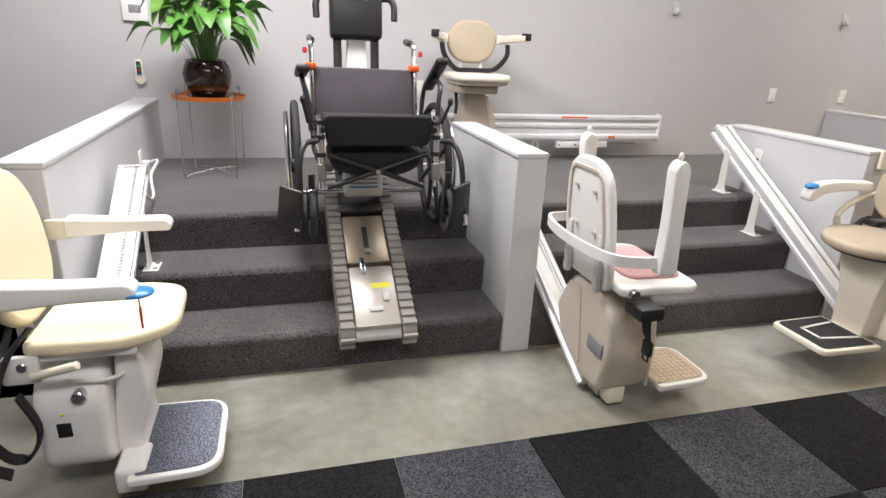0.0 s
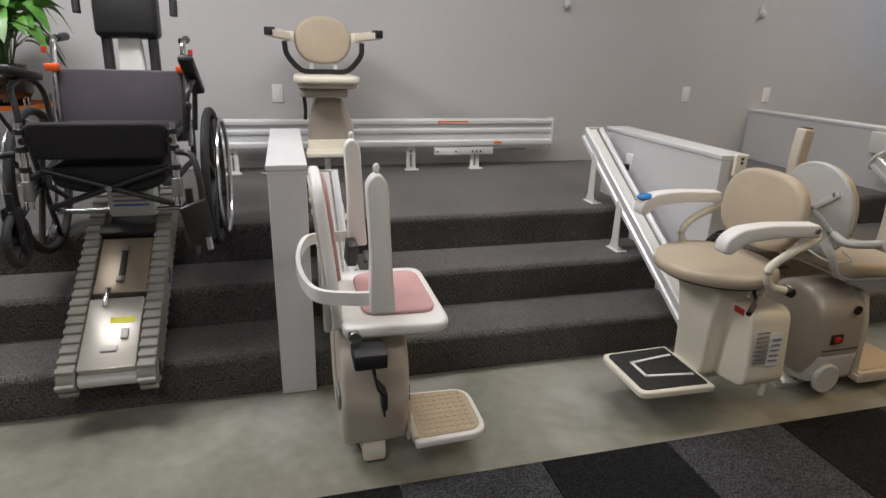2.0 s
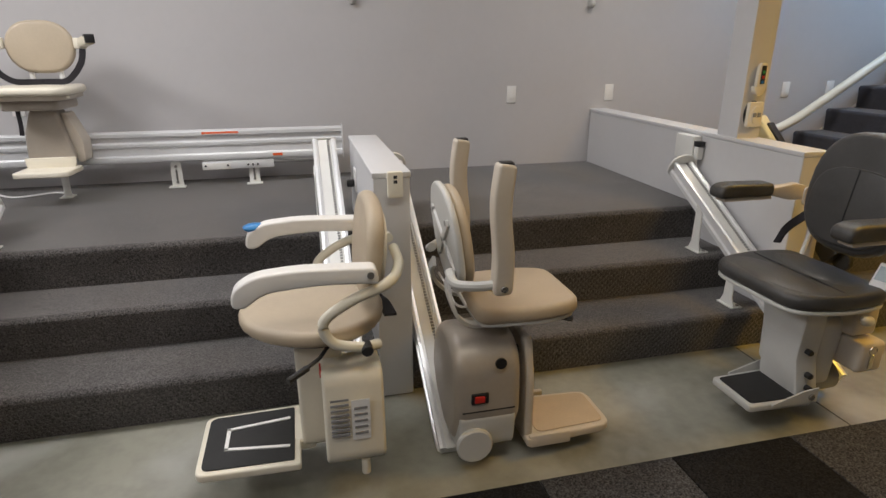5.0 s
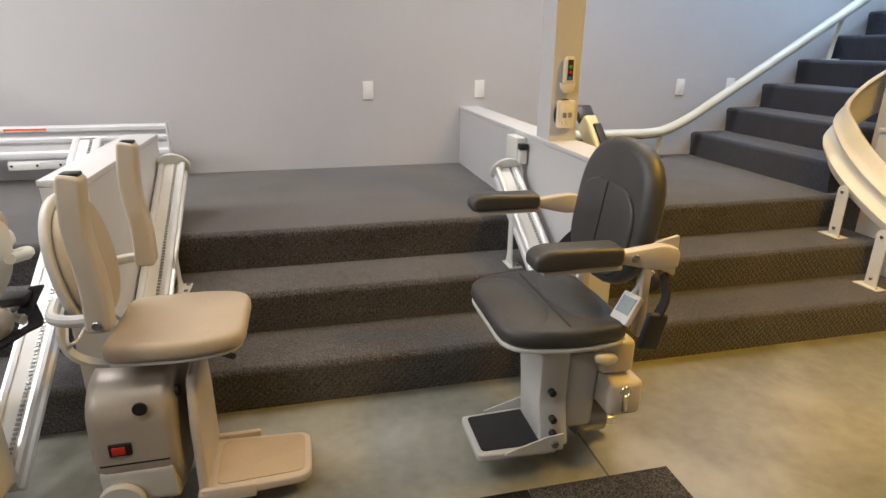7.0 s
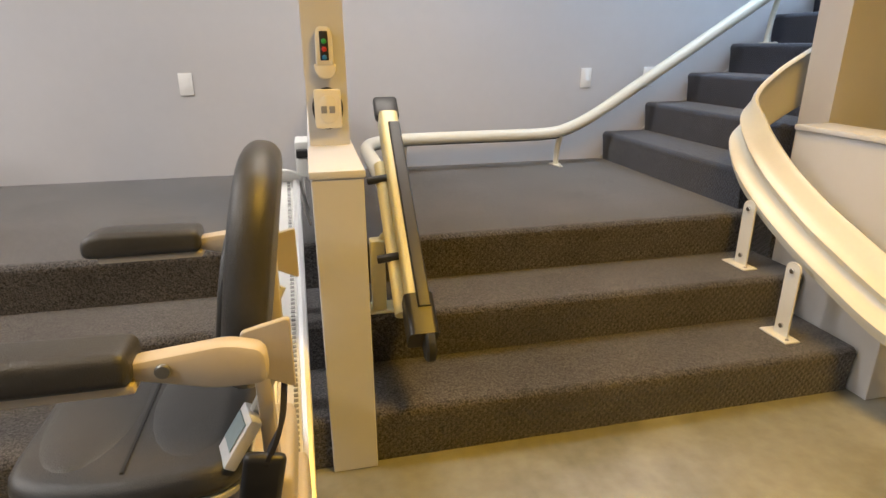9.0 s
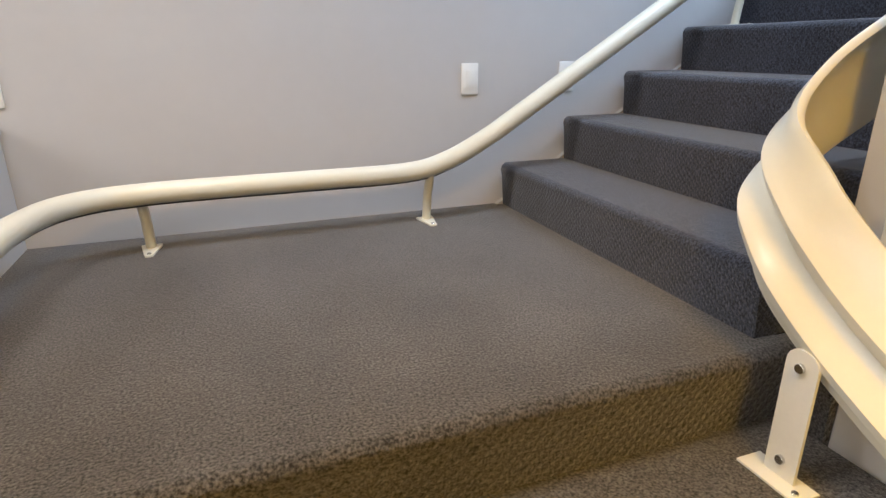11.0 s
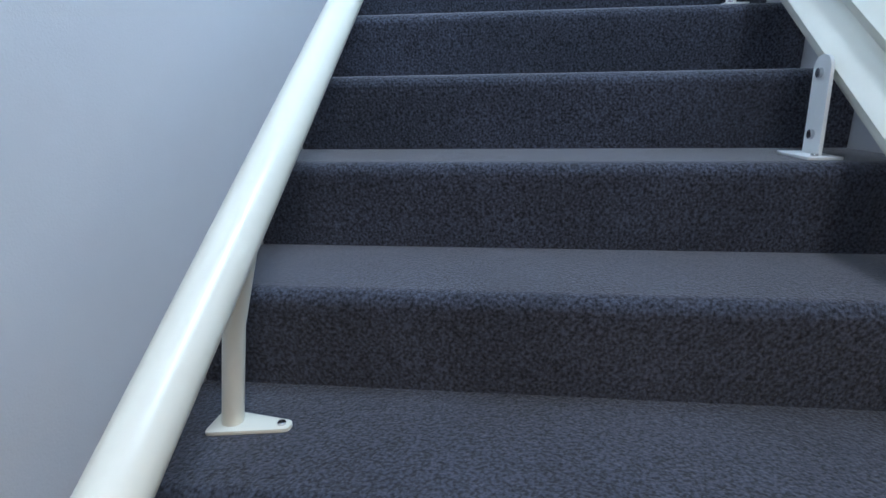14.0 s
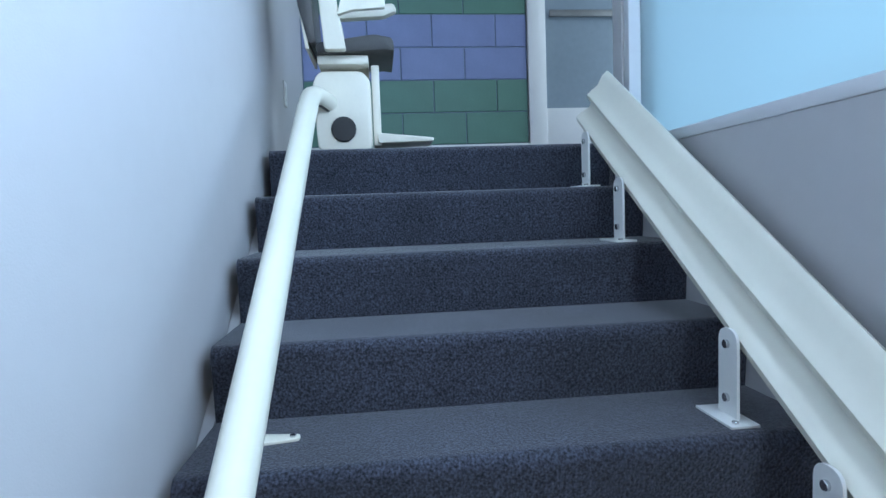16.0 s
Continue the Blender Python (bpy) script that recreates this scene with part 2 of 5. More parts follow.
structure("floor", box(-4.2, 8.5, -5.2, 0.02, -0.2, 0.0), CONCRETE, "sealed grey-green concrete floor with worn patches", "floor")
structure("wall_back", box(-4.2, 11.3, YB, YB + 0.15, -0.2, CEIL), WALL, "light grey painted plaster wall behind the landing", "wall")
structure("wall_west", box(-4.35, -4.2, -5.35, YB + 0.15, -0.2, CEIL), WALL, "light grey painted side wall of the showroom", "wall")
structure("wall_front", box(-4.2, 8.5, -5.35, -5.2, -0.2, HALL), WALL, "light grey painted wall facing the steps", "wall")
structure("wall_east", box(8.5, 8.65, -5.35, 0.5, -0.2, HALL), WALL, "light grey painted end wall of the showroom", "wall")
structure("ceiling", box(-4.35, 5.7, -5.35, YB, HALL, HALL + 0.15), CEILING, "plain off-white painted showroom ceiling", "ceiling")
structure("ceiling_side", box(5.7, 8.65, -5.35, 0.5, HALL, HALL + 0.1), CEILING, "plain off-white painted ceiling beside the stairwell", "ceiling")
structure("ceiling_stairwell", box(5.7, 11.2, -1.2, YB + 0.15, CEIL, CEIL + 0.15), WALL, "light grey painted ceiling over the stairwell", "ceiling")
structure("wall_header", box(5.55, 5.7, 0.5, YB, HALL + 0.15, CEIL), WALL, "light grey painted wall above the stairwell opening", "wall")


def step_profile(y0, y1, z0, z1, r=0.028):
    """A carpeted step seen from its end, with a soft nosing that overhangs the riser a little."""
    pts = [(y0 + 0.008, z0), (y0, z1 - 0.06)]
    for k in range(7):
        a = math.pi - k / 6 * math.pi / 2
        pts.append((y0 - 0.006 + r + r * math.cos(a), z1 - r + r * math.sin(a)))
    pts += [(y1, z1), (y1, z0)]
    return pts


def lower_steps(x0, x1):
    for k in range(3):
        y1 = D * (k + 1) + 0.06 if k < 2 else YB - 0.004
        bm = plate(step_profile(D * k, y1, R * k, R * (k + 1)), x1 - x0, axis="x")
        bm.transform(Matrix.Translation((x0, 0, 0)))
        structure("carpeted_step" if k < 2 else "landing", bm, CARPET, "charcoal basket-weave carpeted step with a rounded nosing" if k < 2 else "charcoal carpeted landing above three steps", "step")


W0, W1, W2, W3 = (-1.815, -1.675), (0.075, 0.215), (2.035, 2.175), (3.965, 4.105)
lower_steps(W0[1], W1[0])
lower_steps(W1[1], W2[0])
lower_steps(W2[1], W3[0])
lower_steps(W3[1], 5.93)
for a, b in (W1, W2):
    structure("landing_strip", box(a, b, 0.985, YB - 0.004, 0.3, LAND), CARPET, "charcoal carpeted landing between two half walls", "landing")


def half_wall(name, x0, x1, y1, h=0.965, y0=-0.02):
    w = structure(name, box(x0, x1, y0, y1, 0, h - 0.022, 0.003, 1), TRIM, "grey painted half wall between two flights of steps", "half wall")
    part("cap", box(x0 - 0.005, x1 + 0.005, y0 - 0.004, y1 + 0.004, h - 0.022, h, 0.004, 2), TRIM, w, "painted wooden cap")
    return w


half_wall("half_wall_1", *W0, YB - 0.002, y0=-0.12)
half_wall("half_wall_2", *W1, 0.98)
half_wall("half_wall_3", *W2, 0.99)
half_wall("half_wall_4", *W3, YB - 0.002)
structure("pillar", box(W3[0] + 0.004, W3[1] - 0.004, 0.42, 0.57, 0.965, HALL), TRIM, "grey painted square pillar on the half wall", "pillar")

# upper flight
SY0, SY1 = 0.665, YB - 0.03
for k in range(13):
    z0, z1 = LAND + RU * k, LAND + RU * (k + 1)
    x1 = X1 + G * (k + 1) + 0.06 if k < 12 else 11.0
    bm = plate(step_profile(X1 + G * k, x1, z0, z1), SY1 - SY0, axis="x")
    bm.transform(pose(0, SY1, 0, 0, 0, 0) @ Matrix(((0, 1, 0, 0), (-1, 0, 0, 0), (0, 0, 1, 0), (0, 0, 0, 1))))
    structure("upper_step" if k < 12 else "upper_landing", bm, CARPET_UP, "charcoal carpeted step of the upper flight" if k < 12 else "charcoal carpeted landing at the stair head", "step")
# closing under the flight, skirting board at the back wall
structure("stair_skirt", moved(plate([(X1 - 0.02, LAND), (X13, LAND + 12 * RU), (11.0, LAND + 12 * RU), (11.0, 0), (X1 - 0.02, 0)], YB - SY1 - 0.004, axis="y"), pose(0, SY1 + 0.002, 0)), WALL, "light grey painted stair skirt along the wall", "skirting")
structure("floor_joint", box(3.80, 3.806, -5.2, -0.01, -0.01, 0.0012), material("joint_filler", (0.09, 0.085, 0.075), 0.8), "dark control joint sawn into the concrete", "floor joint")
structure("landing_corner", box(5.928, 6.098, 0.502, 0.666, 0, LAND - 0.003), CARPET, "charcoal carpeted corner of the landing by the rail", "landing")

# ---- more materials ----
CREAM = material("cream_plastic", (0.77, 0.72, 0.60), 0.38, 0, 0.04, 5, 0.05, 300)
BEIGE = material("beige_plastic", (0.56, 0.50, 0.42), 0.40, 0, 0.05, 5, 0.08, 300)
TAUPE = material("taupe_paint", (0.40, 0.355, 0.30), 0.34, 0.15, 0.06, 5)
SHELL = material("grey_plastic", (0.55, 0.55, 0.53), 0.45, 0, 0.05, 5)
TAN = material("tan_vinyl", (0.48, 0.40, 0.295), 0.42, 0, 0.06, 6, 0.35, 420)
BUTTER = material("pale_yellow_vinyl", (0.80, 0.71, 0.50), 0.42, 0, 0.04, 6, 0.25, 420)
PINK = material("pink_fabric", (0.56, 0.33, 0.325), 0.8, 0, 0.08, 12, 0.6, 700)
LEATHER = material("black_vinyl", (0.052, 0.051, 0.050), 0.36, 0, 0.2, 7, 0.5, 380)
BLACK = material("black_plastic", (0.016, 0.016, 0.017), 0.42, 0, 0.15, 7)
RUBBER = material("black_rubber", (0.02, 0.02, 0.02), 0.75, 0, 0.2, 8, 0.3, 200)
NYLON = material("black_nylon", (0.016, 0.014, 0.018), 0.8, 0, 0.2, 8, 0.6, 600)
CHROME = material("brushed_chrome", (0.62, 0.62, 0.63), 0.22, 1.0, 0.08, 10)
ALU = material("anodised_aluminium", (0.82, 0.83, 0.84), 0.36, 0.35, 0.04, 9)
STEEL = material("grey_steel", (0.30, 0.30, 0.29), 0.38, 0.8, 0.1, 9)
PAINTED = material("white_painted_steel", (0.74, 0.74, 0.71), 0.4, 0, 0.04, 7)
IVORY = material("ivory_enamel", (0.74, 0.71, 0.60), 0.28, 0, 0.03, 4)
TRACKRUB = material("grey_track_rubber", (0.30, 0.285, 0.26), 0.7, 0, 0.15, 9, 0.3, 200)
BLUE = material("blue_plastic", (0.02, 0.20, 0.50), 0.35, 0, 0.05, 5)
RED = material("red_plastic", (0.55, 0.03, 0.02), 0.35, 0, 0.05, 5)
GREEN = material("green_plastic", (0.03, 0.35, 0.08), 0.35, 0, 0.05, 5)
ORANGE = material("orange_tray", (0.62, 0.16, 0.02), 0.35, 0, 0.06, 5)
ORANGEP = material("orange_plastic", (0.80, 0.12, 0.02), 0.45, 0, 0.05, 5)
YELLOW = material("yellow_label", (0.85, 0.78, 0.05), 0.5, 0, 0.04, 5)
PAPER = material("paper_label", (0.80, 0.80, 0.80), 0.6, 0, 0.04, 8)
GREYBAR = material("grey_print", (0.25, 0.25, 0.26), 0.7, 0, 0.05, 8)
POT = material("glazed_pot", (0.020, 0.011, 0.008), 0.12, 0, 0.3, 6)
FOOTMAT = carpet_material("grey_foot_mat", (0.13, 0.14, 0.17), "")
TREAD = material("tan_ribbed_rubber", (0.50, 0.40, 0.28), 0.6, 0, 0.08, 8)
LEAF = material("leaf_green", (0.075, 0.20, 0.035), 0.38, 0, 0.45, 5, 0.15, 60, ((0.16, 0.28, 0.045), 4.0, 0.55, 0.75))
STEMM = material("leaf_stem", (0.10, 0.20, 0.05), 0.5, 0, 0.2, 6)


def faces_px(x, y, z=0):          # a thing that faces east
    return pose(x, y, z, 0, 0, -90)


def faces_mx(x, y, z=0):          # a thing that faces west
    return pose(x, y, z, 0, 0, 90)


def pad(outline, z, thick, r=0.02, seg=3):
    return moved(plate(outline, thick, r, seg), pose(0, 0, z))


def oval(rx, rz, zc, n=28, p=2.4):
    """A superellipse in the upright plane."""
    out = []
    for k in range(n):
        a = 2 * math.pi * k / n
        c, s = math.cos(a), math.sin(a)
        out.append((rx * math.copysign(abs(c) ** (2 / p), c), zc + rz * math.copysign(abs(s) ** (2 / p), s)))
    return out


def upright(outline, y0, thick, r=0.015, tilt=0, zc=0.6, seg=3):
    """An upright cushion or shell that leans back by tilt degrees about the height zc."""
    bm = moved(plate(outline, thick, r, seg, axis="y"), pose(0, y0, 0))
    return moved(bm, pose(0, 0, zc) @ pose(0, 0, 0, tilt) @ pose(0, 0, -zc))


def strap(pts, w=0.038, t=0.003, up=(0, 0, 1)):
    return sweep(smooth_path(pts, 6), [(-w / 2, -t), (w / 2, -t), (w / 2, t), (-w / 2, t)], up)


def screw(p, q, r=0.009):
    return cyl(p, q, r, 10, 0.001)


# ---- straight rails ----
def rail(xc, y0, z0, y1, z1, label, lw=0.058, tall=0.075, brackets=(), side=1, cap=None):
    """An extruded rail that climbs along y, with ribs, a toothed rack and brackets."""
    th = thing("stairlift_rail", pose(xc, y0, z0), label, "rail", "stairlift rails")
    dy, dz = y1 - y0, z1 - z0
    n = math.hypot(dy, dz)
    m = Matrix.Identity(4)
    d = Vector((0, dy / n, dz / n))
    w = Vector((0, -dz / n, dy / n))
    for i in range(3):
        m[i][0], m[i][1], m[i][2] = (1, 0, 0)[i], d[i], w[i]
    prof = [(-lw, -tall), (lw, -tall), (lw, -tall + 0.02), (lw - 0.01, -tall + 0.026), (lw - 0.01, -0.022), (lw, -0.016), (lw, 0.0), (lw - 0.012, 0.004), (lw - 0.024, 0.0), (lw - 0.026, -0.008), (-lw + 0.026, -0.008), (-lw + 0.024, 0.0), (-lw + 0.012, 0.004), (-lw, 0.0), (-lw, -0.016), (-lw + 0.01, -0.022), (-lw + 0.01, -tall + 0.026), (-lw, -tall + 0.02)]
    part("beam", moved(plate(prof, n, axis="y"), m), ALU, th)
    part("channel", moved(box(-lw + 0.027, lw - 0.027, 0.002, n - 0.002, -0.0075, -0.0055), m), PAINTED, th, "pale inner channel")
    bm = bmesh.new()
    for k in range(int(n / 0.016)):
        bm = join(bm, box(0.012, 0.024, 0.01 + k * 0.016, 0.018 + k * 0.016, -0.006, -0.001))
    part("rack", moved(bm, m), STEEL, th, "dark toothed drive rack")
    if cap:
        part("end_cap", moved(cyl((0, n, -0.03), (0, n + 0.014, -0.03), cap, 28, 0.003), m), PAINTED, th, "round white end cap")
    else:
        part("end_plate", moved(box(-lw - 0.002, lw + 0.002, n, n + 0.006, -tall - 0.002, 0.005, 0.002), m), PAINTED, th, "white end plate")
    for yb, zb in brackets:
        zr = z0 + dz / dy * (yb - y0) - tall * n / dy - z0
        yl, zl = yb - y0, zb - z0
        s = side * (lw + 0.001)
        b = plate([(yl - 0.05, zl), (yl + 0.05, zl), (yl + 0.03, zl + 0.05), (yl + 0.024, zr + 0.07), (yl - 0.024, zr + 0.03), (yl - 0.03, zl + 0.05)], 0.006, axis="x")
        b = join(moved(b, pose(s if side > 0 else s - 0.006, 0, 0)), box(s - 0.02, s + 0.045 * 1, yl - 0.055, yl + 0.055, zl, zl + 0.006, 0.001))
        ft = part("rail_bracket", b, PAINTED, th, "white steel foot bracket")
        for dyb in (-0.035, 0.035):
            part("bolt", screw((s + 0.03, yl + dyb, zl + 0.006), (s + 0.03, yl + dyb, zl + 0.012)), STEEL, ft)
    return th


rail(-1.565, -0.42, 0.19, 0.60, 0.80, "pale aluminium stairlift rail climbing beside the half wall", brackets=((0.40, 2 * R),), side=1)
rail(0.345, -0.42, 0.09, 0.88, 0.755, "silver aluminium stairlift rail with a dark toothed rack", brackets=((0.40, 2 * R), (0.66, LAND)), side=1)
rail(1.90, -0.42, 0.13, 0.90, 0.965, "silver aluminium stairlift rail reaching over the landing", brackets=((0.44, 2 * R), (0.75, LAND)), side=-1)
rail(2.245, -0.46, 0.04, 0.90, 0.84, "silver aluminium stairlift rail with a rounded end", brackets=((0.42, 2 * R), (-0.36, 0.0)), side=1, cap=0.078)
rail(3.86, -0.50, 0.12, 0.67, 0.80, "polished aluminium stairlift rail beside the pillar wall", brackets=((0.40, 2 * R), (0.10, R)), side=-1, cap=0.078)


# ---- stairlifts ----
def footplate(th, x0, x1, y0, y1, z, shell, top, r=0.05, name="footrest", label="", toplabel=""):
    o = rounded([(x0, y0), (x1, y0), (x1 - 0.01, y1), (x0 + 0.01, y1)], [0.01, 0.01, r, r])
    f = part(name, pad(o, z, 0.028, 0.008), shell, th, label)
    i = rounded([(x0 + 0.02, y0 + 0.02), (x1 - 0.02, y0 + 0.02), (x1 - 0.028, y1 - 0.018), (x0 + 0.028, y1 - 0.018)], [0.008, 0.008, r * 0.8, r * 0.8])
    part("tread_mat", pad(i, z + 0.0285, 0.004, 0.001), top, f, toplabel)
    return f


def lift_pink():
    th = thing("stairlift", faces_px(0.465, -0.365, 0.04), "white stairlift with pink seat pads and raised arms", "stairlift", "stairlifts")
    body = rounded([(-0.22, 0.29), (-0.11, 0.465), (0.10, 0.475), (0.20, 0.40), (0.225, 0.22), (0.175, 0.05), (0.03, 0.04), (-0.13, 0.14)], [0.02, 0.06, 0.05, 0.06, 0.05, 0.03, 0.03, 0.04])
    b = part("carriage", moved(plate(body, 0.225, 0.025, 3, axis="y"), pose(0, -0.19, 0)), BEIGE, th, "beige moulded carriage")
    part("side_cover", moved(plate(rounded([(-0.205, 0.28), (-0.12, 0.43), (-0.03, 0.44), (0.03, 0.09), (-0.14, 0.145)], 0.03), 0.004, 0.001, 1, axis="y"), pose(0, -0.195, 0)), BEIGE, b)
    part("grille", box(0.06, 0.18, 0.034, 0.0385, 0.20, 0.27, 0.003), GREYBAR, b, "grey ventilation grille")
    for k in range(4):
        part("louvre", box(0.065, 0.175, 0.0385, 0.042, 0.21 + k * 0.015, 0.217 + k * 0.015), BLACK, b)
    part("rear_grille", moved(box(0.08, 0.19, -0.199, -0.193, 0.21, 0.27, 0.003), pose(0, 0, 0)), GREYBAR, b, "grey ventilation grille")
    part("lower_panel", box(0.03, 0.19, 0.031, 0.045, 0.055, 0.18, 0.006), BEIGE, b)
    part("roller_foot", join(box(-0.02, 0.09, -0.12, -0.04, -0.04, 0.05, 0.012), box(0.10, 0.17, -0.12, -0.04, -0.028, 0.06, 0.012)), CREAM, th, "cream roller foot")
    part("swivel_post", cyl((0, 0, 0.46), (0, 0, 0.50), 0.09, 24, 0.006), BEIGE, th)
    seat = part("seat", pad(rounded([(-0.25, -0.18), (0.24, -0.18), (0.26, 0.16), (-0.25, 0.16)], [0.03, 0.03, 0.07, 0.07]), 0.492, 0.04, 0.014), WHITE, th, "white moulded seat")
    part("seat_pad", pad(rounded([(-0.18, -0.11), (0.17, -0.11), (0.18, 0.13), (-0.18, 0.13)], 0.06), 0.530, 0.016, 0.007), PINK, seat, "pink upholstered pad")
    bo = rounded([(-0.17, 0.50), (0.17, 0.50), (0.18, 0.74), (0.145, 1.0), (-0.145, 1.0), (-0.18, 0.74)], [0.04, 0.04, 0.1, 0.12, 0.12, 0.1])
    back = part("backrest", upright(bo, -0.205, 0.035, 0.012, 6, 0.52), WHITE, th, "white plastic backrest shell")
    bi = rounded([(-0.12, 0.64), (0.12, 0.64), (0.13, 0.78), (0.105, 0.97), (-0.105, 0.97), (-0.13, 0.78)], 0.06)
    part("back_pad", upright(bi, -0.173, 0.016, 0.007, 6, 0.52), PINK, back, "pink upholstered back pad")
    rim = sweep([Vector((x, -0.206, z)) for x, z in rounded([(-0.135, 0.64), (0.135, 0.64), (0.14, 0.76), (0.115, 0.96), (-0.115, 0.96), (-0.14, 0.76)], 0.05)], [(-0.006, -0.006), (0.006, -0.006), (0.006, 0.006), (-0.006, 0.006)], (0, 1, 0), True)
    part("shell_rib", moved(rim, pose(0, 0, 0.52) @ pose(0, 0, 0, 6) @ pose(0, 0, -0.52)), BEIGE, back)
    for x, z in ((-0.07, 0.72), (0.07, 0.72), (-0.07, 0.88), (0.07, 0.88)):
        part("screw_boss", moved(cyl((x, -0.216, z), (x, -0.202, z), 0.009, 10), pose(0, 0, 0.52) @ pose(0, 0, 0, 6) @ pose(0, 0, -0.52)), BEIGE, back)
    for x in (-0.12, 0.12):
        part("back_post", box(x - 0.018, x + 0.018, -0.232, -0.207, 0.47, 0.70, 0.008), SHELL, th)
    bar = smooth_path([(-0.30, -0.05, 0.655), (-0.295, -0.16, 0.655), (-0.24, -0.265, 0.66), (0, -0.30, 0.66), (0.24, -0.265, 0.66), (0.295, -0.16, 0.655), (0.30, -0.05, 0.655)], 7)
    part("arm_bar", sweep(bar, [(-0.007, -0.02), (0.007, -0.02), (0.007, 0.02), (-0.007, 0.02)]), WHITE, th)
    for s in (-1, 1):
        arm = rounded([(-0.11, 0.615), (-0.035, 0.615), (-0.045, 0.76), (-0.055, 1.0), (-0.085, 1.03), (-0.115, 1.0), (-0.105, 0.80)], [0.012, 0.012, 0.05, 0.03, 0.02, 0.03, 0.05])
        a = part("armrest", moved(plate(arm, 0.055, 0.016, 3, axis="x"), pose(s * 0.31 - 0.0275, 0, 0)), WHITE, th, "raised white armrest")
        part("toggle", ball(s * 0.31, -0.085, 1.036, 0.010, 0.010, 0.014, 12), WHITE, a)
    f = footplate(th, -0.03, 0.27, 0.045, 0.305, 0.075, WHITE, TREAD, 0.07, "footrest", "white folding footrest", "tan ribbed rubber mat")
    bm = bmesh.new()
    for i in range(9):
        for j in range(8):
            bm = join(bm, box(0.005 + i * 0.027, 0.024 + i * 0.027, 0.08 + j * 0.024, 0.096 + j * 0.024, 0.107, 0.110))
    part("tread_studs", bm, TREAD, f)
    part("hinge", join(cyl((-0.01, 0.05, 0.10), (0.10, 0.05, 0.10), 0.014, 12), cyl((0.14, 0.05, 0.10), (0.25, 0.05, 0.10), 0.014, 12)), BEIGE, f)
    part("belt_reel", box(0.235, 0.345, -0.16, -0.06, 0.44, 0.49, 0.008), BLACK, th, "black seat belt reel")
    part("belt_strap", strap([(0.30, -0.1, 0.44), (0.30, -0.09, 0.37), (0.285, -0.06, 0.32)], 0.045, 0.004, (0, 1, 0)), NYLON, th)
    part("belt_buckle", join(box(0.262, 0.312, -0.075, -0.055, 0.27, 0.33, 0.006), tube([(0.27, -0.065, 0.27), (0.27, -0.065, 0.245), (0.30, -0.065, 0.245), (0.30, -0.065, 0.27)], 0.004, 6, (0, 1, 0))), BLACK, th, "black belt buckle")
    part("belt_clip", moved(box(-0.03, 0.03, -0.02, 0.02, -0.05, 0.05, 0.008), pose(-0.265, -0.10, 0.60, 0, 20, 10)), BLACK, th, "black belt buckle")
    part("pivot", cyl((0.262, -0.15, 0.52), (0.285, -0.15, 0.52), 0.02, 14, 0.003), CHROME, th, "chrome pivot bolt")
    part("swivel_lever", join(tube([(-0.25, -0.02, 0.49), (-0.30, -0.02, 0.50), (-0.37, -0.03, 0.54)], 0.006, 8), moved(box(-0.03, 0.03, -0.011, 0.011, -0.008, 0.008, 0.004), pose(-0.37, -0.03, 0.54, 0, 30, 0))), BLACK, th, "black swivel lever")


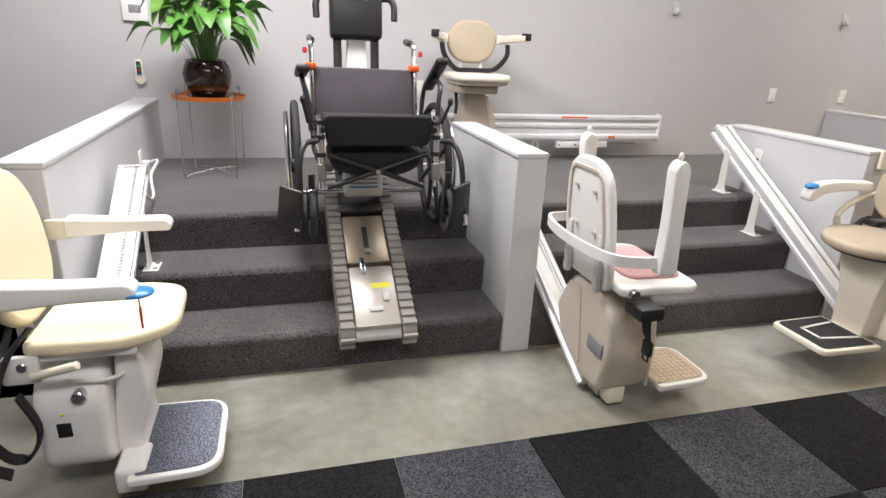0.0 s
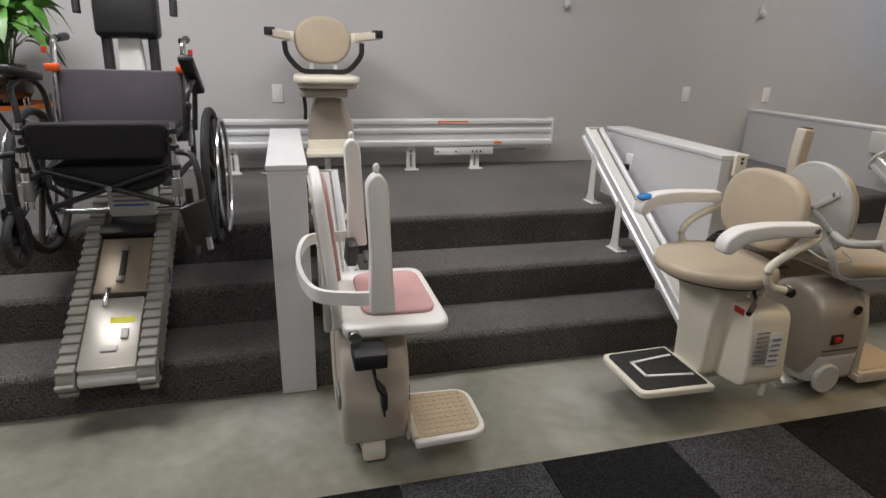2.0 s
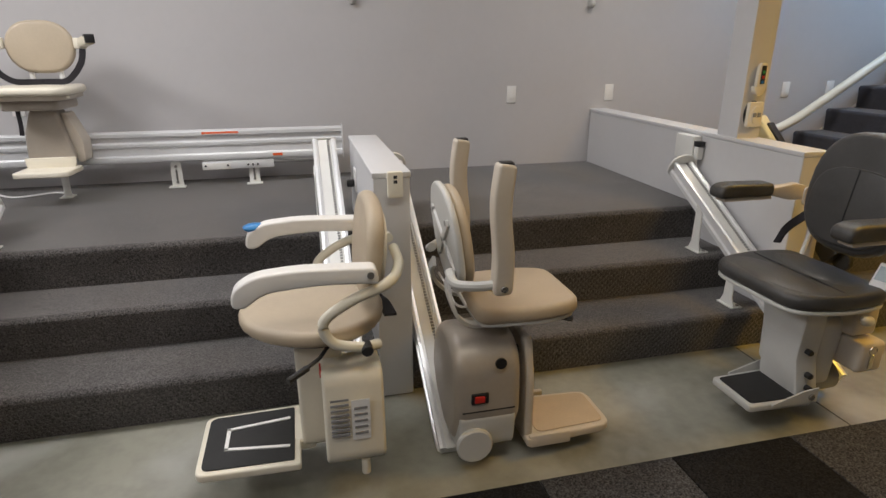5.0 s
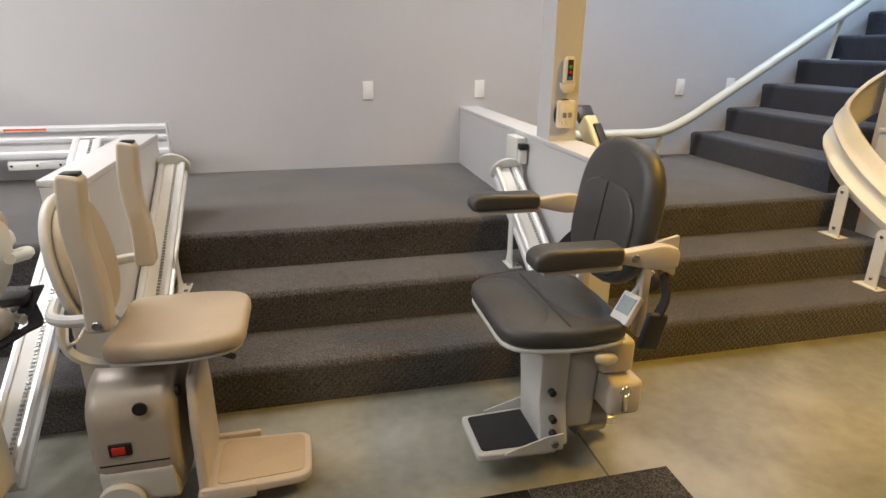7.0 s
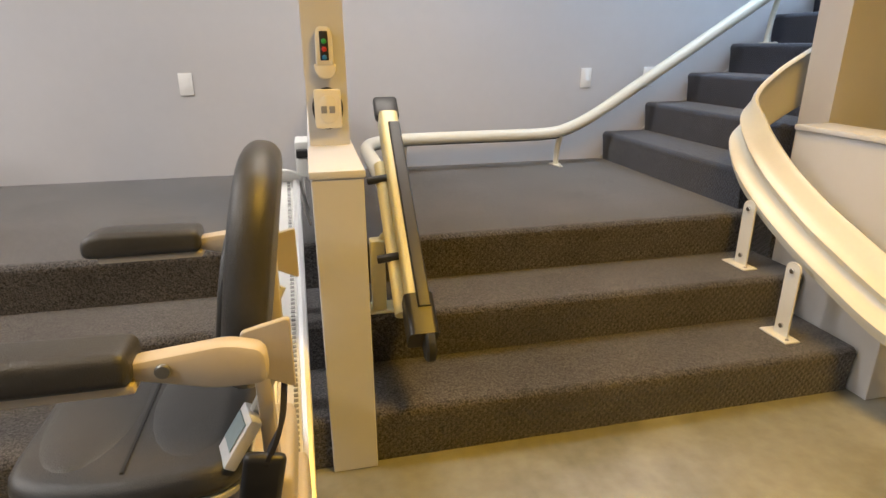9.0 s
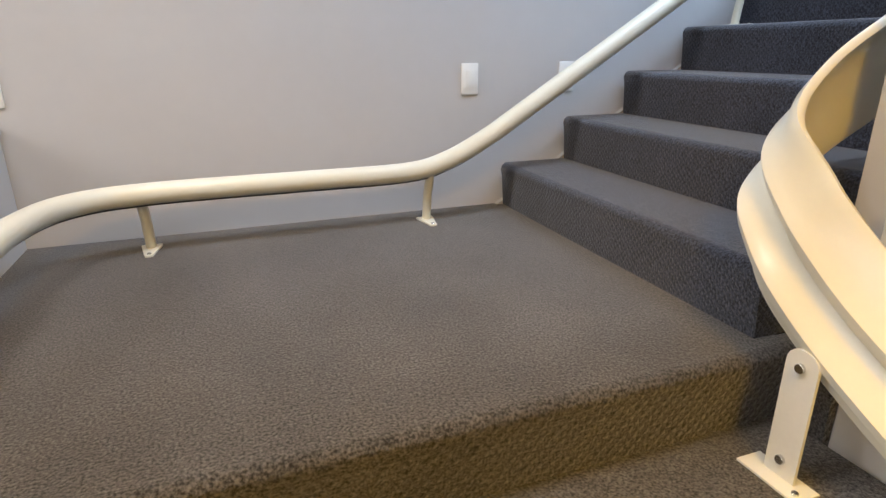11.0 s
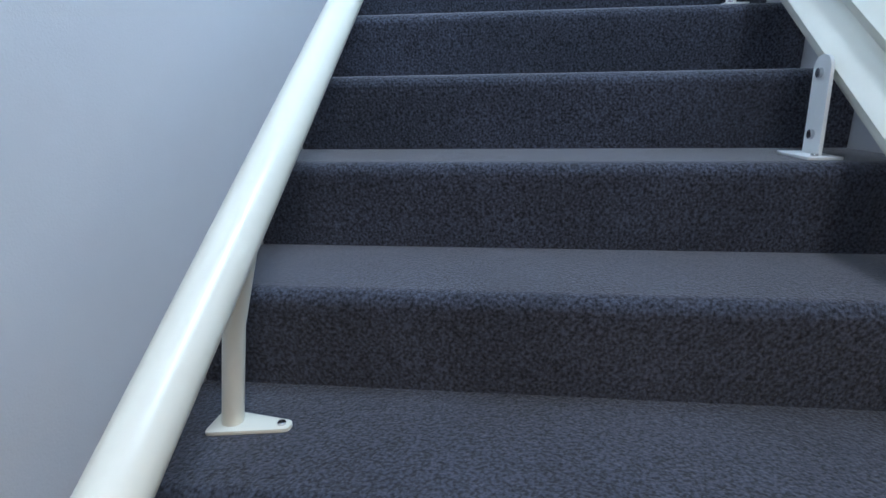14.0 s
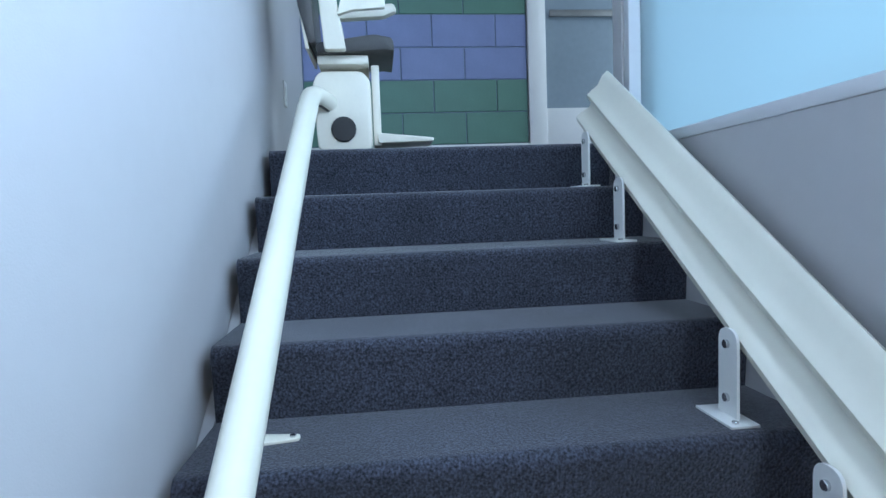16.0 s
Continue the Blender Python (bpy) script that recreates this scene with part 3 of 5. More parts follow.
def lift_tan():
    th = thing("stairlift", faces_mx(1.81, -0.37, 0.045), "cream stairlift with tan seat and white arms", "stairlift", "stairlifts")
    side = rounded([(-0.11, 0.10), (0.06, 0.10), (0.07, 0.30), (0.12, 0.50), (-0.14, 0.50), (-0.12, 0.30)], 0.03)
    b = part("carriage", moved(plate(side, 0.145, 0.015, 3, axis="y"), pose(0, -0.05, 0)), CREAM, th, "cream carriage housing")
    box2 = rounded([(-0.27, 0.13), (-0.06, 0.10), (-0.06, 0.40), (-0.10, 0.44), (-0.24, 0.44)], [0.05, 0.02, 0.02, 0.03, 0.05])
    m = part("motor_cover", moved(plate(box2, 0.185, 0.022, 3, axis="y"), pose(0, -0.165, 0)), CREAM, th, "cream motor cover with printed labels")
    for k in range(8):
        part("vent_slot", box(-0.271 + k * 0.001, -0.262, -0.055, 0.0, 0.24 + k * 0.017, 0.247 + k * 0.017), GREYBAR, m)
    part("label", moved(box(-0.0005, 0.0015, -0.028, 0.028, -0.07, 0.07), pose(-0.266, -0.09, 0.29, 0, 0, 0)), PAPER, m, "white printed label")
    for k in range(5):
        part("text_bar", box(-0.269, -0.2665, -0.11, -0.07, 0.24 + k * 0.022, 0.248 + k * 0.022), GREYBAR, m)
    part("power_switch", box(-0.20, -0.15, 0.018, 0.024, 0.41, 0.435, 0.002), RED, m, "red rocker switch")
    part("swivel_post", cyl((0, 0, 0.49), (0, 0, 0.525), 0.075, 24, 0.006), CREAM, th)
    o = [(0.235 * math.sin(a) * (1 - 0.10 * math.cos(a)), 0.03 + 0.23 * math.cos(a)) for a in [2 * math.pi * k / 32 for k in range(32)]]
    seat = part("seat", pad(o, 0.525, 0.052, 0.022, 4), TAN, th, "tan vinyl padded seat")
    part("seat_pan", pad([(x * 0.86, y * 0.86) for x, y in o], 0.512, 0.014, 0.004), BLACK, seat)
    back = part("backrest", upright(oval(0.205, 0.155, 0.79, 30, 2.6), -0.175, 0.055, 0.024, 7, 0.70, 4), TAN, th, "tan vinyl oval backrest")
    part("back_plate", upright(oval(0.17, 0.12, 0.78, 24, 2.6), -0.187, 0.012, 0.004, 7, 0.70), CREAM, back)
    for s in (-1, 1):
        fr = [(s * 0.05, -0.235, 0.76), (s * 0.15, -0.235, 0.74), (s * 0.24, -0.19, 0.72), (s * 0.255, -0.08, 0.68), (s * 0.25, 0.0, 0.62), (s * 0.245, -0.02, 0.55), (s * 0.235, -0.10, 0.52), (s * 0.20, -0.16, 0.505)]
        part("arm_frame", tube(smooth_path(fr, 7), 0.016, 12), IVORY, th, "ivory bent tube frame")
        arm = rounded([(-0.16, 0.735), (-0.155, 0.785), (0.06, 0.795), (0.18, 0.785), (0.235, 0.75), (0.24, 0.70), (0.205, 0.695), (0.15, 0.735), (0.0, 0.745)], [0.015, 0.02, 0.05, 0.06, 0.03, 0.018, 0.018, 0.04, 0.05])
        a = part("armrest", moved(plate(arm, 0.06, 0.02, 3, axis="x"), pose(s * 0.255 - 0.03, 0, 0)), WHITE, th, "white moulded armrest")
        part("arm_bolt", cyl((s * 0.255 + 0.028 * s, -0.135, 0.765), (s * 0.255 + 0.036 * s, -0.135, 0.765), 0.010, 12), STEEL, a)
        if s > 0:
            part("control_pad", ball(0.255, 0.205, 0.768, 0.030, 0.040, 0.016, 16), BLUE, a, "blue call control")
        part("seat_hinge", cyl((s * 0.215, -0.12, 0.515), (s * 0.26, -0.12, 0.515), 0.018, 14, 0.003), BLACK, th, "black hinge knob")
    f = footplate(th, -0.22, 0.11, 0.10, 0.42, 0.10, CREAM, RUBBER, 0.035, "footrest", "cream footrest", "black rubber foot mat")
    loop = [(-0.13, 0.14), (-0.105, 0.335), (0.0, 0.335), (0.025, 0.14)]
    line = bmesh.new()
    for p, q in zip(loop, loop[1:]):
        dd = (Vector(q) - Vector(p)).normalized() * 0.005
        line = join(line, sweep([(p[0] - dd.x, p[1] - dd.y, 0.1345), (q[0] + dd.x, q[1] + dd.y, 0.1345)], [(-0.006, -0.002), (0.006, -0.002), (0.006, 0.001), (-0.006, 0.001)]))
    part("white_line", line, WHITE, f, "white painted outline")
    part("foot_arm", box(-0.10, 0.05, 0.05, 0.13, 0.085, 0.13, 0.01), CREAM, f)
    for x in (-0.24, -0.10):
        part("castor_foot", cyl((x, -0.10, 0.075), (x, -0.10, 0.13), 0.014, 12), CREAM, th)
    part("belt_strap", strap([(0.15, -0.19, 0.55), (0.24, -0.20, 0.60), (0.26, -0.16, 0.53), (0.18, -0.20, 0.50), (0.05, -0.21, 0.53), (-0.12, -0.21, 0.56)], 0.04, 0.004), NYLON, th, "black seat belt strap")
    part("belt_buckle", box(0.14, 0.21, -0.20, -0.13, 0.575, 0.605, 0.008), BLACK, th, "black belt buckle")
    part("lever", join(tube([(-0.17, -0.02, 0.515), (-0.24, 0.02, 0.50), (-0.29, 0.08, 0.485)], 0.006, 8), tube([(-0.27, 0.055, 0.49), (-0.31, 0.11, 0.478)], 0.010, 10)), BLACK, th, "black swivel lever")


def lift_beige():
    th = thing("stairlift", faces_px(2.435, -0.37, 0.015) @ Matrix.Diagonal((0.90, 1, 1, 1)), "taupe stairlift with tan seat and raised beige arms", "stairlift", "stairlifts")
    side = rounded([(-0.21, 0.24), (-0.17, 0.40), (-0.05, 0.475), (0.10, 0.47), (0.19, 0.40), (0.205, 0.19), (0.13, 0.07), (0.0, 0.07), (-0.14, 0.14)], [0.03, 0.07, 0.07, 0.09, 0.08, 0.04, 0.03, 0.03, 0.05])
    b = part("carriage", moved(plate(side, 0.235, 0.035, 4, axis="y"), pose(0, -0.215, 0)), TAUPE, th, "glossy taupe carriage cover")
    part("cover_seam", box(-0.203, 0.203, -0.19, -0.005, 0.222, 0.227), BLACK, b)
    part("lower_skirt", moved(plate(rounded([(-0.12, 0.10), (-0.20, 0.21), (0.205, 0.21), (0.19, 0.07), (0.05, 0.035), (-0.02, 0.045)], 0.03), 0.20, 0.02, 3, axis="y"), pose(0, -0.20, 0)), SHELL, b, "grey lower skirt")
    part("wheel_cover", cyl((0.20, -0.15, 0.10), (0.225, -0.15, 0.10), 0.065, 24, 0.006), SHELL, b, "round grey wheel cover")
    part("power_switch", box(0.196, 0.206, -0.16, -0.10, 0.255, 0.295, 0.003), BLACK, b)
    part("rocker", box(0.204, 0.212, -0.15, -0.115, 0.263, 0.287, 0.002), RED, b, "red rocker switch")
    part("key_lock", cyl((0.11, -0.02, 0.40), (0.11, 0.03, 0.40), 0.018, 16, 0.002), BLACK, b)
    part("round_button", cyl((0.205, -0.06, 0.40), (0.198, -0.06, 0.40), 0.02, 16), BLACK, b)
    part("swivel_post", cyl((0, 0.02, 0.46), (0, 0.02, 0.54), 0.045, 20, 0.004), SHELL, th)
    part("swivel_lever", join(tube([(0.03, 0.12, 0.525), (0.13, 0.15, 0.52), (0.17, 0.2, 0.52)], 0.007, 8), tube([(0.13, 0.155, 0.52), (0.17, 0.20, 0.52)], 0.010, 8)), BLACK, th, "black swivel lever")
    o = rounded([(-0.20, -0.14), (0.19, -0.14), (0.21, 0.09), (0.17, 0.235), (-0.18, 0.235), (-0.22, 0.09)], [0.05, 0.05, 0.1, 0.07, 0.07, 0.1])
    seat = part("seat", pad(o, 0.535, 0.058, 0.024, 4), TAN, th, "tan vinyl padded seat")
    part("seat_pan", pad([(x * 0.95, y * 0.95) for x, y in o], 0.527, 0.010, 0.003), SHELL, seat, "grey seat pan")
    back = part("back_shell", upright(oval(0.19, 0.19, 0.82, 30, 2.2), -0.185, 0.022, 0.008, 8, 0.62), SHELL, th, "pale grey oval back shell")
    part("back_pad", upright(oval(0.175, 0.175, 0.82, 30, 2.2), -0.162, 0.035, 0.016, 8, 0.62, 4), TAN, back, "tan vinyl back pad")
    tip = pose(0, 0, 0.62) @ pose(0, 0, 0, 8) @ pose(0, 0, -0.62)
    for a in (35, -35):
        part("cross_rib", moved(box(-0.15, 0.15, -0.194, -0.184, -0.012, 0.012, 0.003), tip @ pose(0, 0, 0.82) @ pose(0, 0, 0, 0, a, 0)), SHELL, back)
    for x, z in ((-0.1, 0.90), (0.1, 0.90), (-0.1, 0.74), (0.1, 0.74), (0, 0.82)):
        part("rivet", moved(cyl((x, -0.196, z), (x, -0.182, z), 0.008, 10), tip), STEEL, back)
    for s in (-1, 1):
        lk = [(s * 0.10, -0.225, 0.68), (s * 0.16, -0.225, 0.63), (s * 0.17, -0.20, 0.57), (s * 0.15, -0.14, 0.53), (s * 0.12, -0.05, 0.525)]
        part("back_arm", sweep(smooth_path(lk, 6), [(-0.006, -0.018), (0.006, -0.018), (0.006, 0.018), (-0.006, 0.018)], (1, 0, 0)), SHELL, th, "grey back support arm")
        part("arm_link", tube(smooth_path([(s * 0.14, -0.225, 0.72), (s * 0.2, -0.22, 0.70), (s * 0.25, -0.17, 0.705), (s * 0.265, -0.10, 0.71)], 5), 0.016, 10), SHELL, th)
        arm = rounded([(-0.122, 0.68), (-0.060, 0.68), (-0.055, 0.80), (-0.075, 0.95), (-0.060, 1.075), (-0.115, 1.085), (-0.132, 0.96), (-0.115, 0.80)], [0.02, 0.02, 0.06, 0.08, 0.015, 0.015, 0.08, 0.06])
        a = part("armrest", moved(plate(arm, 0.06, 0.018, 3, axis="x"), pose(s * 0.265 - 0.03, 0, 0)), BEIGE, th, "raised beige armrest")
        part("arm_cap", box(s * 0.265 - 0.018, s * 0.265 + 0.018, -0.108, -0.068, 1.075, 1.085, 0.003), BLACK, a)
        part("arm_pivot", cyl((s * 0.295, -0.09, 0.705), (s * 0.304, -0.09, 0.705), 0.012, 12, 0.002), CHROME, a)
    part("cable", tube(smooth_path([(0.18, -0.2, 0.66), (0.22, -0.19, 0.63), (0.12, -0.2, 0.60), (0.0, -0.2, 0.615), (-0.14, -0.2, 0.62)], 6), 0.004, 6), WHITE, th, "thin white cable")
    part("foot_panel", moved(plate(rounded([(-0.13, 0.05), (0.17, 0.05), (0.16, 0.30), (0.12, 0.44), (-0.10, 0.44), (-0.13, 0.30)], 0.03), 0.03, 0.01, 3, axis="y"), pose(0, 0.05, 0)), BEIGE, th, "beige folding footrest panel")
    f = part("footrest", pad(rounded([(-0.10, 0.05), (0.20, 0.05), (0.175, 0.39), (-0.075, 0.39)], [0.01, 0.01, 0.05, 0.05]), 0.045, 0.03, 0.010), BEIGE, th, "beige footrest")
    part("tread_mat", pad(rounded([(-0.075, 0.10), (0.165, 0.10), (0.15, 0.37), (-0.055, 0.37)], 0.03), 0.0755, 0.004, 0.001), TREAD, f, "tan rubber foot mat")
    for s in (-0.11, 0.185):
        part("foot_rail", box(s - 0.012, s + 0.012, 0.06, 0.22, 0.035, 0.085, 0.008), BEIGE, f)


def lift_black():
    th = thing("stairlift", faces_mx(3.64, -0.43, 0.015), "stairlift with black vinyl seat and padded arms", "stairlift", "stairlifts")
    col = rounded([(-0.17, 0.09), (0.03, 0.09), (0.05, 0.25), (0.09, 0.48), (-0.14, 0.48), (-0.13, 0.25)], 0.02)
    b = part("column", moved(plate(col, 0.10, 0.010, 2, axis="y"), pose(0, -0.03, 0)), SHELL, th, "grey steel column")
    for x, z in ((-0.13, 0.20), (-0.11, 0.29), (-0.14, 0.15)):
        part("knob", cyl((x - 0.02, 0.03, z), (x - 0.045, 0.03, z), 0.012, 12, 0.002), BLACK, b)
    part("gearbox", moved(plate(rounded([(-0.10, 0.10), (0.16, 0.10), (0.18, 0.40), (-0.12, 0.40)], 0.03), 0.12, 0.02, 3, axis="y"), pose(0, -0.15, 0)), SHELL, b)
    part("motor_cover", box(-0.16, 0.12, -0.25, -0.13, 0.34, 0.46, 0.02, 3), BEIGE, th, "beige motor cover")
    part("battery_cover", box(-0.20, 0.10, -0.27, -0.15, 0.20, 0.33, 0.02, 3), BEIGE, th, "beige battery cover")
    part("drive_plate", moved(cyl((-0.03, -0.10, 0.10), (-0.03, -0.22, 0.10), 0.06, 20, 0.006), pose(0, 0, 0)), STEEL, th, "steel drive gear housing")
    part("key_ring", tube([(-0.205 + 0.0, -0.2 + 0.018 * math.cos(a), 0.30 + 0.018 * math.sin(a)) for a in [k * math.pi / 6 for k in range(12)]], 0.002, 6, (1, 0, 0), True), CHROME, th, "key ring with keys")
    part("key", box(-0.208, -0.204, -0.21, -0.19, 0.225, 0.28, 0.001), CHROME, th)
    part("seat_lever", moved(ball(0, 0, 0, 0.018, 0.055, 0.022, 14), pose(-0.23, -0.10, 0.45, 20, 0, 20)), CREAM, th, "cream paddle lever")
    part("swivel_post", cyl((0, 0.02, 0.47), (0, 0.02, 0.50), 0.08, 20, 0.004), SHELL, th)
    o = rounded([(-0.24, -0.18), (0.24, -0.18), (0.27, 0.02), (0.22, 0.23), (-0.22, 0.23), (-0.27, 0.02)], [0.07, 0.07, 0.15, 0.09, 0.09, 0.15])
    seat = part("seat", pad(o, 0.508, 0.062, 0.026, 4), LEATHER, th, "black vinyl padded seat")
    part("seat_pan", pad([(x * 0.985, y * 0.985) for x, y in o], 0.498, 0.014, 0.004), SHELL, seat, "grey seat pan")
    for y, ry in ((-0.075, 0.098), (0.122, 0.094)):
        part("seat_bolster", ball(0, y, 0.563, 0.215, ry, 0.018, 24), LEATHER, seat)
    bo = oval(0.225, 0.235, 0.89, 32, 2.5)
    back = part("backrest", upright(bo, -0.215, 0.075, 0.034, 9, 0.68, 5), LEATHER, th, "black vinyl padded backrest")
    part("back_seam", upright(oval(0.185, 0.15, 0.835, 30, 2.8), -0.150, 0.020, 0.009, 9, 0.68, 3), LEATHER, back, "stitched lumbar panel")
    part("centre_seam", upright([(-0.002, 0.70), (0.002, 0.70), (0.002, 0.98), (-0.002, 0.98)], -0.131, 0.003, 0.0, 9, 0.68), BLACK, back, "black stitched seam")
    part("seat_seam", box(-0.22, 0.22, 0.022, 0.028, 0.569, 0.5725), BLACK, seat, "black stitched seam")
    for x in (-0.19, 0.19):
        part("back_post", box(x - 0.02, x + 0.02, -0.235, -0.208, 0.50, 0.84, 0.005), BEIGE, th, "beige steel back post")
    for s in (-1, 1):
        arm = rounded([(-0.06, 0.80), (-0.06, 0.855), (0.16, 0.86), (0.20, 0.845), (0.20, 0.80)], [0.02, 0.02, 0.03, 0.03, 0.02])
        a = part("armrest_pad", moved(plate(arm, 0.085, 0.022, 4, axis="x"), pose(s * 0.30 - 0.0425, 0, 0)), LEATHER, th, "black vinyl armrest pad")
        part("arm_tray", box(s * 0.30 - 0.03, s * 0.30 + 0.03, -0.06, 0.17, 0.785, 0.80, 0.004), BEIGE, a)
        lk = rounded([(-0.05, 0.80), (-0.05, 0.83), (-0.19, 0.845), (-0.245, 0.83), (-0.245, 0.77), (-0.17, 0.77)], 0.02)
        k = part("arm_link", moved(plate(lk, 0.04, 0.010, 2, axis="x"), pose(s * 0.30 - 0.02, 0, 0)), BEIGE, th, "beige arm pivot housing")
        part("pivot_screw", cyl((s * 0.321, -0.10, 0.815), (s * 0.328, -0.10, 0.815), 0.012, 12, 0.002), STEEL, k)
        part("side_plate", moved(plate(rounded([(-0.28, 0.72), (-0.20, 0.76), (-0.20, 0.83), (-0.28, 0.85)], 0.01), 0.012, 0.002, 1, axis="x"), pose(s * 0.25 - 0.006, 0, 0)), BEIGE, k)
        part("strut", cyl((s * 0.20, -0.24, 0.72), (s * 0.15, -0.13, 0.50), 0.010, 10), SHELL, th)
    f = footplate(th, -0.19, 0.05, 0.02, 0.29, 0.085, SHELL, RUBBER, 0.02, "footrest", "grey folding footrest", "black rubber foot mat")
    for s in (-0.19, 0.05):
        part("foot_strut", moved(plate([(0.0, 0.10), (0.0, 0.16), (0.06, 0.155), (0.20, 0.115), (0.20, 0.105)], 0.006, axis="x"), pose(s - 0.003, 0, 0)), SHELL, f)
        part("hinge_bolt", cyl((s - 0.01, 0.03, 0.125), (s + 0.01, 0.03, 0.125), 0.014, 12, 0.002), CHROME, f)
    part("belt_strap", strap([(-0.23, -0.26, 0.72), (-0.27, -0.25, 0.66), (-0.28, -0.22, 0.60)], 0.035, 0.004, (0, 1, 0)), NYLON, th, "black seat belt strap")
    part("belt_buckle", moved(box(-0.012, 0.012, -0.035, 0.035, -0.06, 0.06, 0.011, 3), pose(-0.285, -0.21, 0.56, 12, 0, 0)), BLACK, th, "black belt buckle")
    part("belt_strap", strap([(0.20, -0.20, 0.74), (0.25, -0.15, 0.66), (0.24, -0.10, 0.60)], 0.035, 0.004, (0, 1, 0)), NYLON, th, "black seat belt strap")
    part("remote_box", moved(box(-0.035, 0.035, -0.012, 0.012, -0.05, 0.05, 0.005), pose(-0.20, -0.17, 0.60, 35, 0, 15)), WHITE, th, "white handset with grey screen")
    part("handset_screen", moved(box(-0.026, 0.026, 0.0125, 0.0145, -0.02, 0.035), pose(-0.20, -0.17, 0.60, 35, 0, 15)), material("screen_grey", (0.28, 0.36, 0.38), 0.3), th)


def lift_cream():
    th = thing("stairlift", faces_px(-1.445, -0.42, 0.0), "cream stairlift with pale yellow seat and white arms", "stairlift", "stairlifts")
    side = rounded([(-0.22, 0.14), (-0.20, 0.36), (-0.08, 0.46), (0.12, 0.46), (0.22, 0.36), (0.22, 0.12), (0.10, 0.08), (-0.12, 0.08)], 0.06)
    b = part("carriage", moved(plate(side, 0.20, 0.03, 3, axis="y"), pose(0, -0.20, 0)), WHITE, th, "white carriage cover")
    part("switch", box(0.205, 0.222, -0.14, -0.10, 0.24, 0.29, 0.003), BLACK, b, "black rocker switch")
    part("status_light", ball(0.222, -0.12, 0.32, 0.004, 0.006, 0.004, 10), YELLOW, b, "yellow indicator")
    part("key_lock", cyl((0.19, -0.07, 0.37), (0.226, -0.07, 0.37), 0.02, 16, 0.003), CHROME, b)
    col = [(0.02, 0.47), (0.10, 0.47), (0.11, 0.34), (0.06, 0.16), (0.09, 0.05), (0.0, 0.04), (-0.02, 0.16), (0.01, 0.34)]
    part("column", moved(plate(rounded(col, 0.03), 0.26, 0.02, 3, axis="x"), pose(-0.10, 0, 0)), WHITE, th, "white curved footrest column")
    part("toe_block", box(0.13, 0.27, 0.0, 0.09, 0.04, 0.13, 0.015, 3), WHITE, th)
    part("cable", tube(smooth_path([(0.2, -0.10, 0.42), (0.18, 0.02, 0.405), (0.05, 0.10, 0.42), (-0.1, 0.12, 0.47)], 6), 0.006, 8), WHITE, th, "white cable loop")
    part("swivel_post", cyl((0, 0, 0.45), (0, 0, 0.50), 0.075, 22, 0.005), WHITE, th)
    part("seat_frame", box(-0.17, 0.20, -0.16, 0.10, 0.485, 0.515, 0.008), WHITE, th, "white seat frame")
    o = rounded([(-0.19, -0.19), (0.22, -0.19), (0.23, 0.08), (0.14, 0.21), (-0.16, 0.20), (-0.21, 0.08)], [0.03, 0.03, 0.1, 0.09, 0.08, 0.1])
    part("seat", pad(o, 0.512, 0.045, 0.018, 4), BUTTER, th, "pale yellow vinyl padded seat")
    part("backrest", upright(oval(0.22, 0.235, 0.80, 30, 2.3), -0.25, 0.05, 0.022, 7, 0.58, 4), BUTTER, th, "pale yellow vinyl oval backrest")
    part("back_shell", upright(oval(0.20, 0.215, 0.80, 28, 2.3), -0.264, 0.016, 0.005, 7, 0.58), WHITE, th)
    part("back_post", box(-0.03, 0.03, -0.27, -0.24, 0.48, 0.72, 0.008), WHITE, th)
    for s in (-1, 1):
        arm = rounded([(-0.19, 0.705), (-0.19, 0.775), (0.0, 0.765), (0.13, 0.765), (0.15, 0.745), (0.145, 0.72), (0.0, 0.72)], [0.012, 0.012, 0.04, 0.02, 0.015, 0.015, 0.04])
        a = part("armrest", moved(plate(arm, 0.07, 0.02, 3, axis="x"), pose(s * 0.30 - 0.035, 0, 0)), WHITE, th, "white moulded armrest")
        part("arm_bracket", box(s * 0.285 - 0.012, s * 0.285 + 0.012, -0.25, -0.17, 0.70, 0.77, 0.006), CREAM, a)
        part("arm_bolt", cyl((s * 0.30 + s * 0.0, -0.18, 0.74), (s * 0.338, -0.18, 0.74), 0.011, 12, 0.002), STEEL, a)
        if s > 0:
            part("control_pad", moved(ball(0, 0, 0, 0.040, 0.045, 0.012, 18), pose(0.30, 0.145, 0.728)), BLUE, a, "blue round control pad")
            part("key_tag", join(tube([(0.31, 0.15, 0.72), (0.31, 0.15, 0.69)], 0.002, 6, (1, 0, 0)), box(0.303, 0.317, 0.147, 0.153, 0.645, 0.69, 0.003), cyl((0.31, 0.15, 0.645), (0.31, 0.15, 0.625), 0.003, 8)), RED, a, "red key tag on a cord")
    part("pivot_block", box(0.20, 0.225, -0.25, -0.15, 0.43, 0.52, 0.012), WHITE, th)
    part("pivot_bolt", cyl((0.222, -0.19, 0.49), (0.232, -0.19, 0.49), 0.014, 14, 0.002), CHROME, th)
    part("release_lever", cyl((0.23, -0.17, 0.46), (0.26, -0.04, 0.50), 0.013, 12, 0.003), CREAM, th, "cream release lever")
    f = footplate(th, -0.11, 0.30, 0.04, 0.31, 0.085, WHITE, FOOTMAT, 0.09, "footrest", "white footrest", "grey ribbed foot mat")
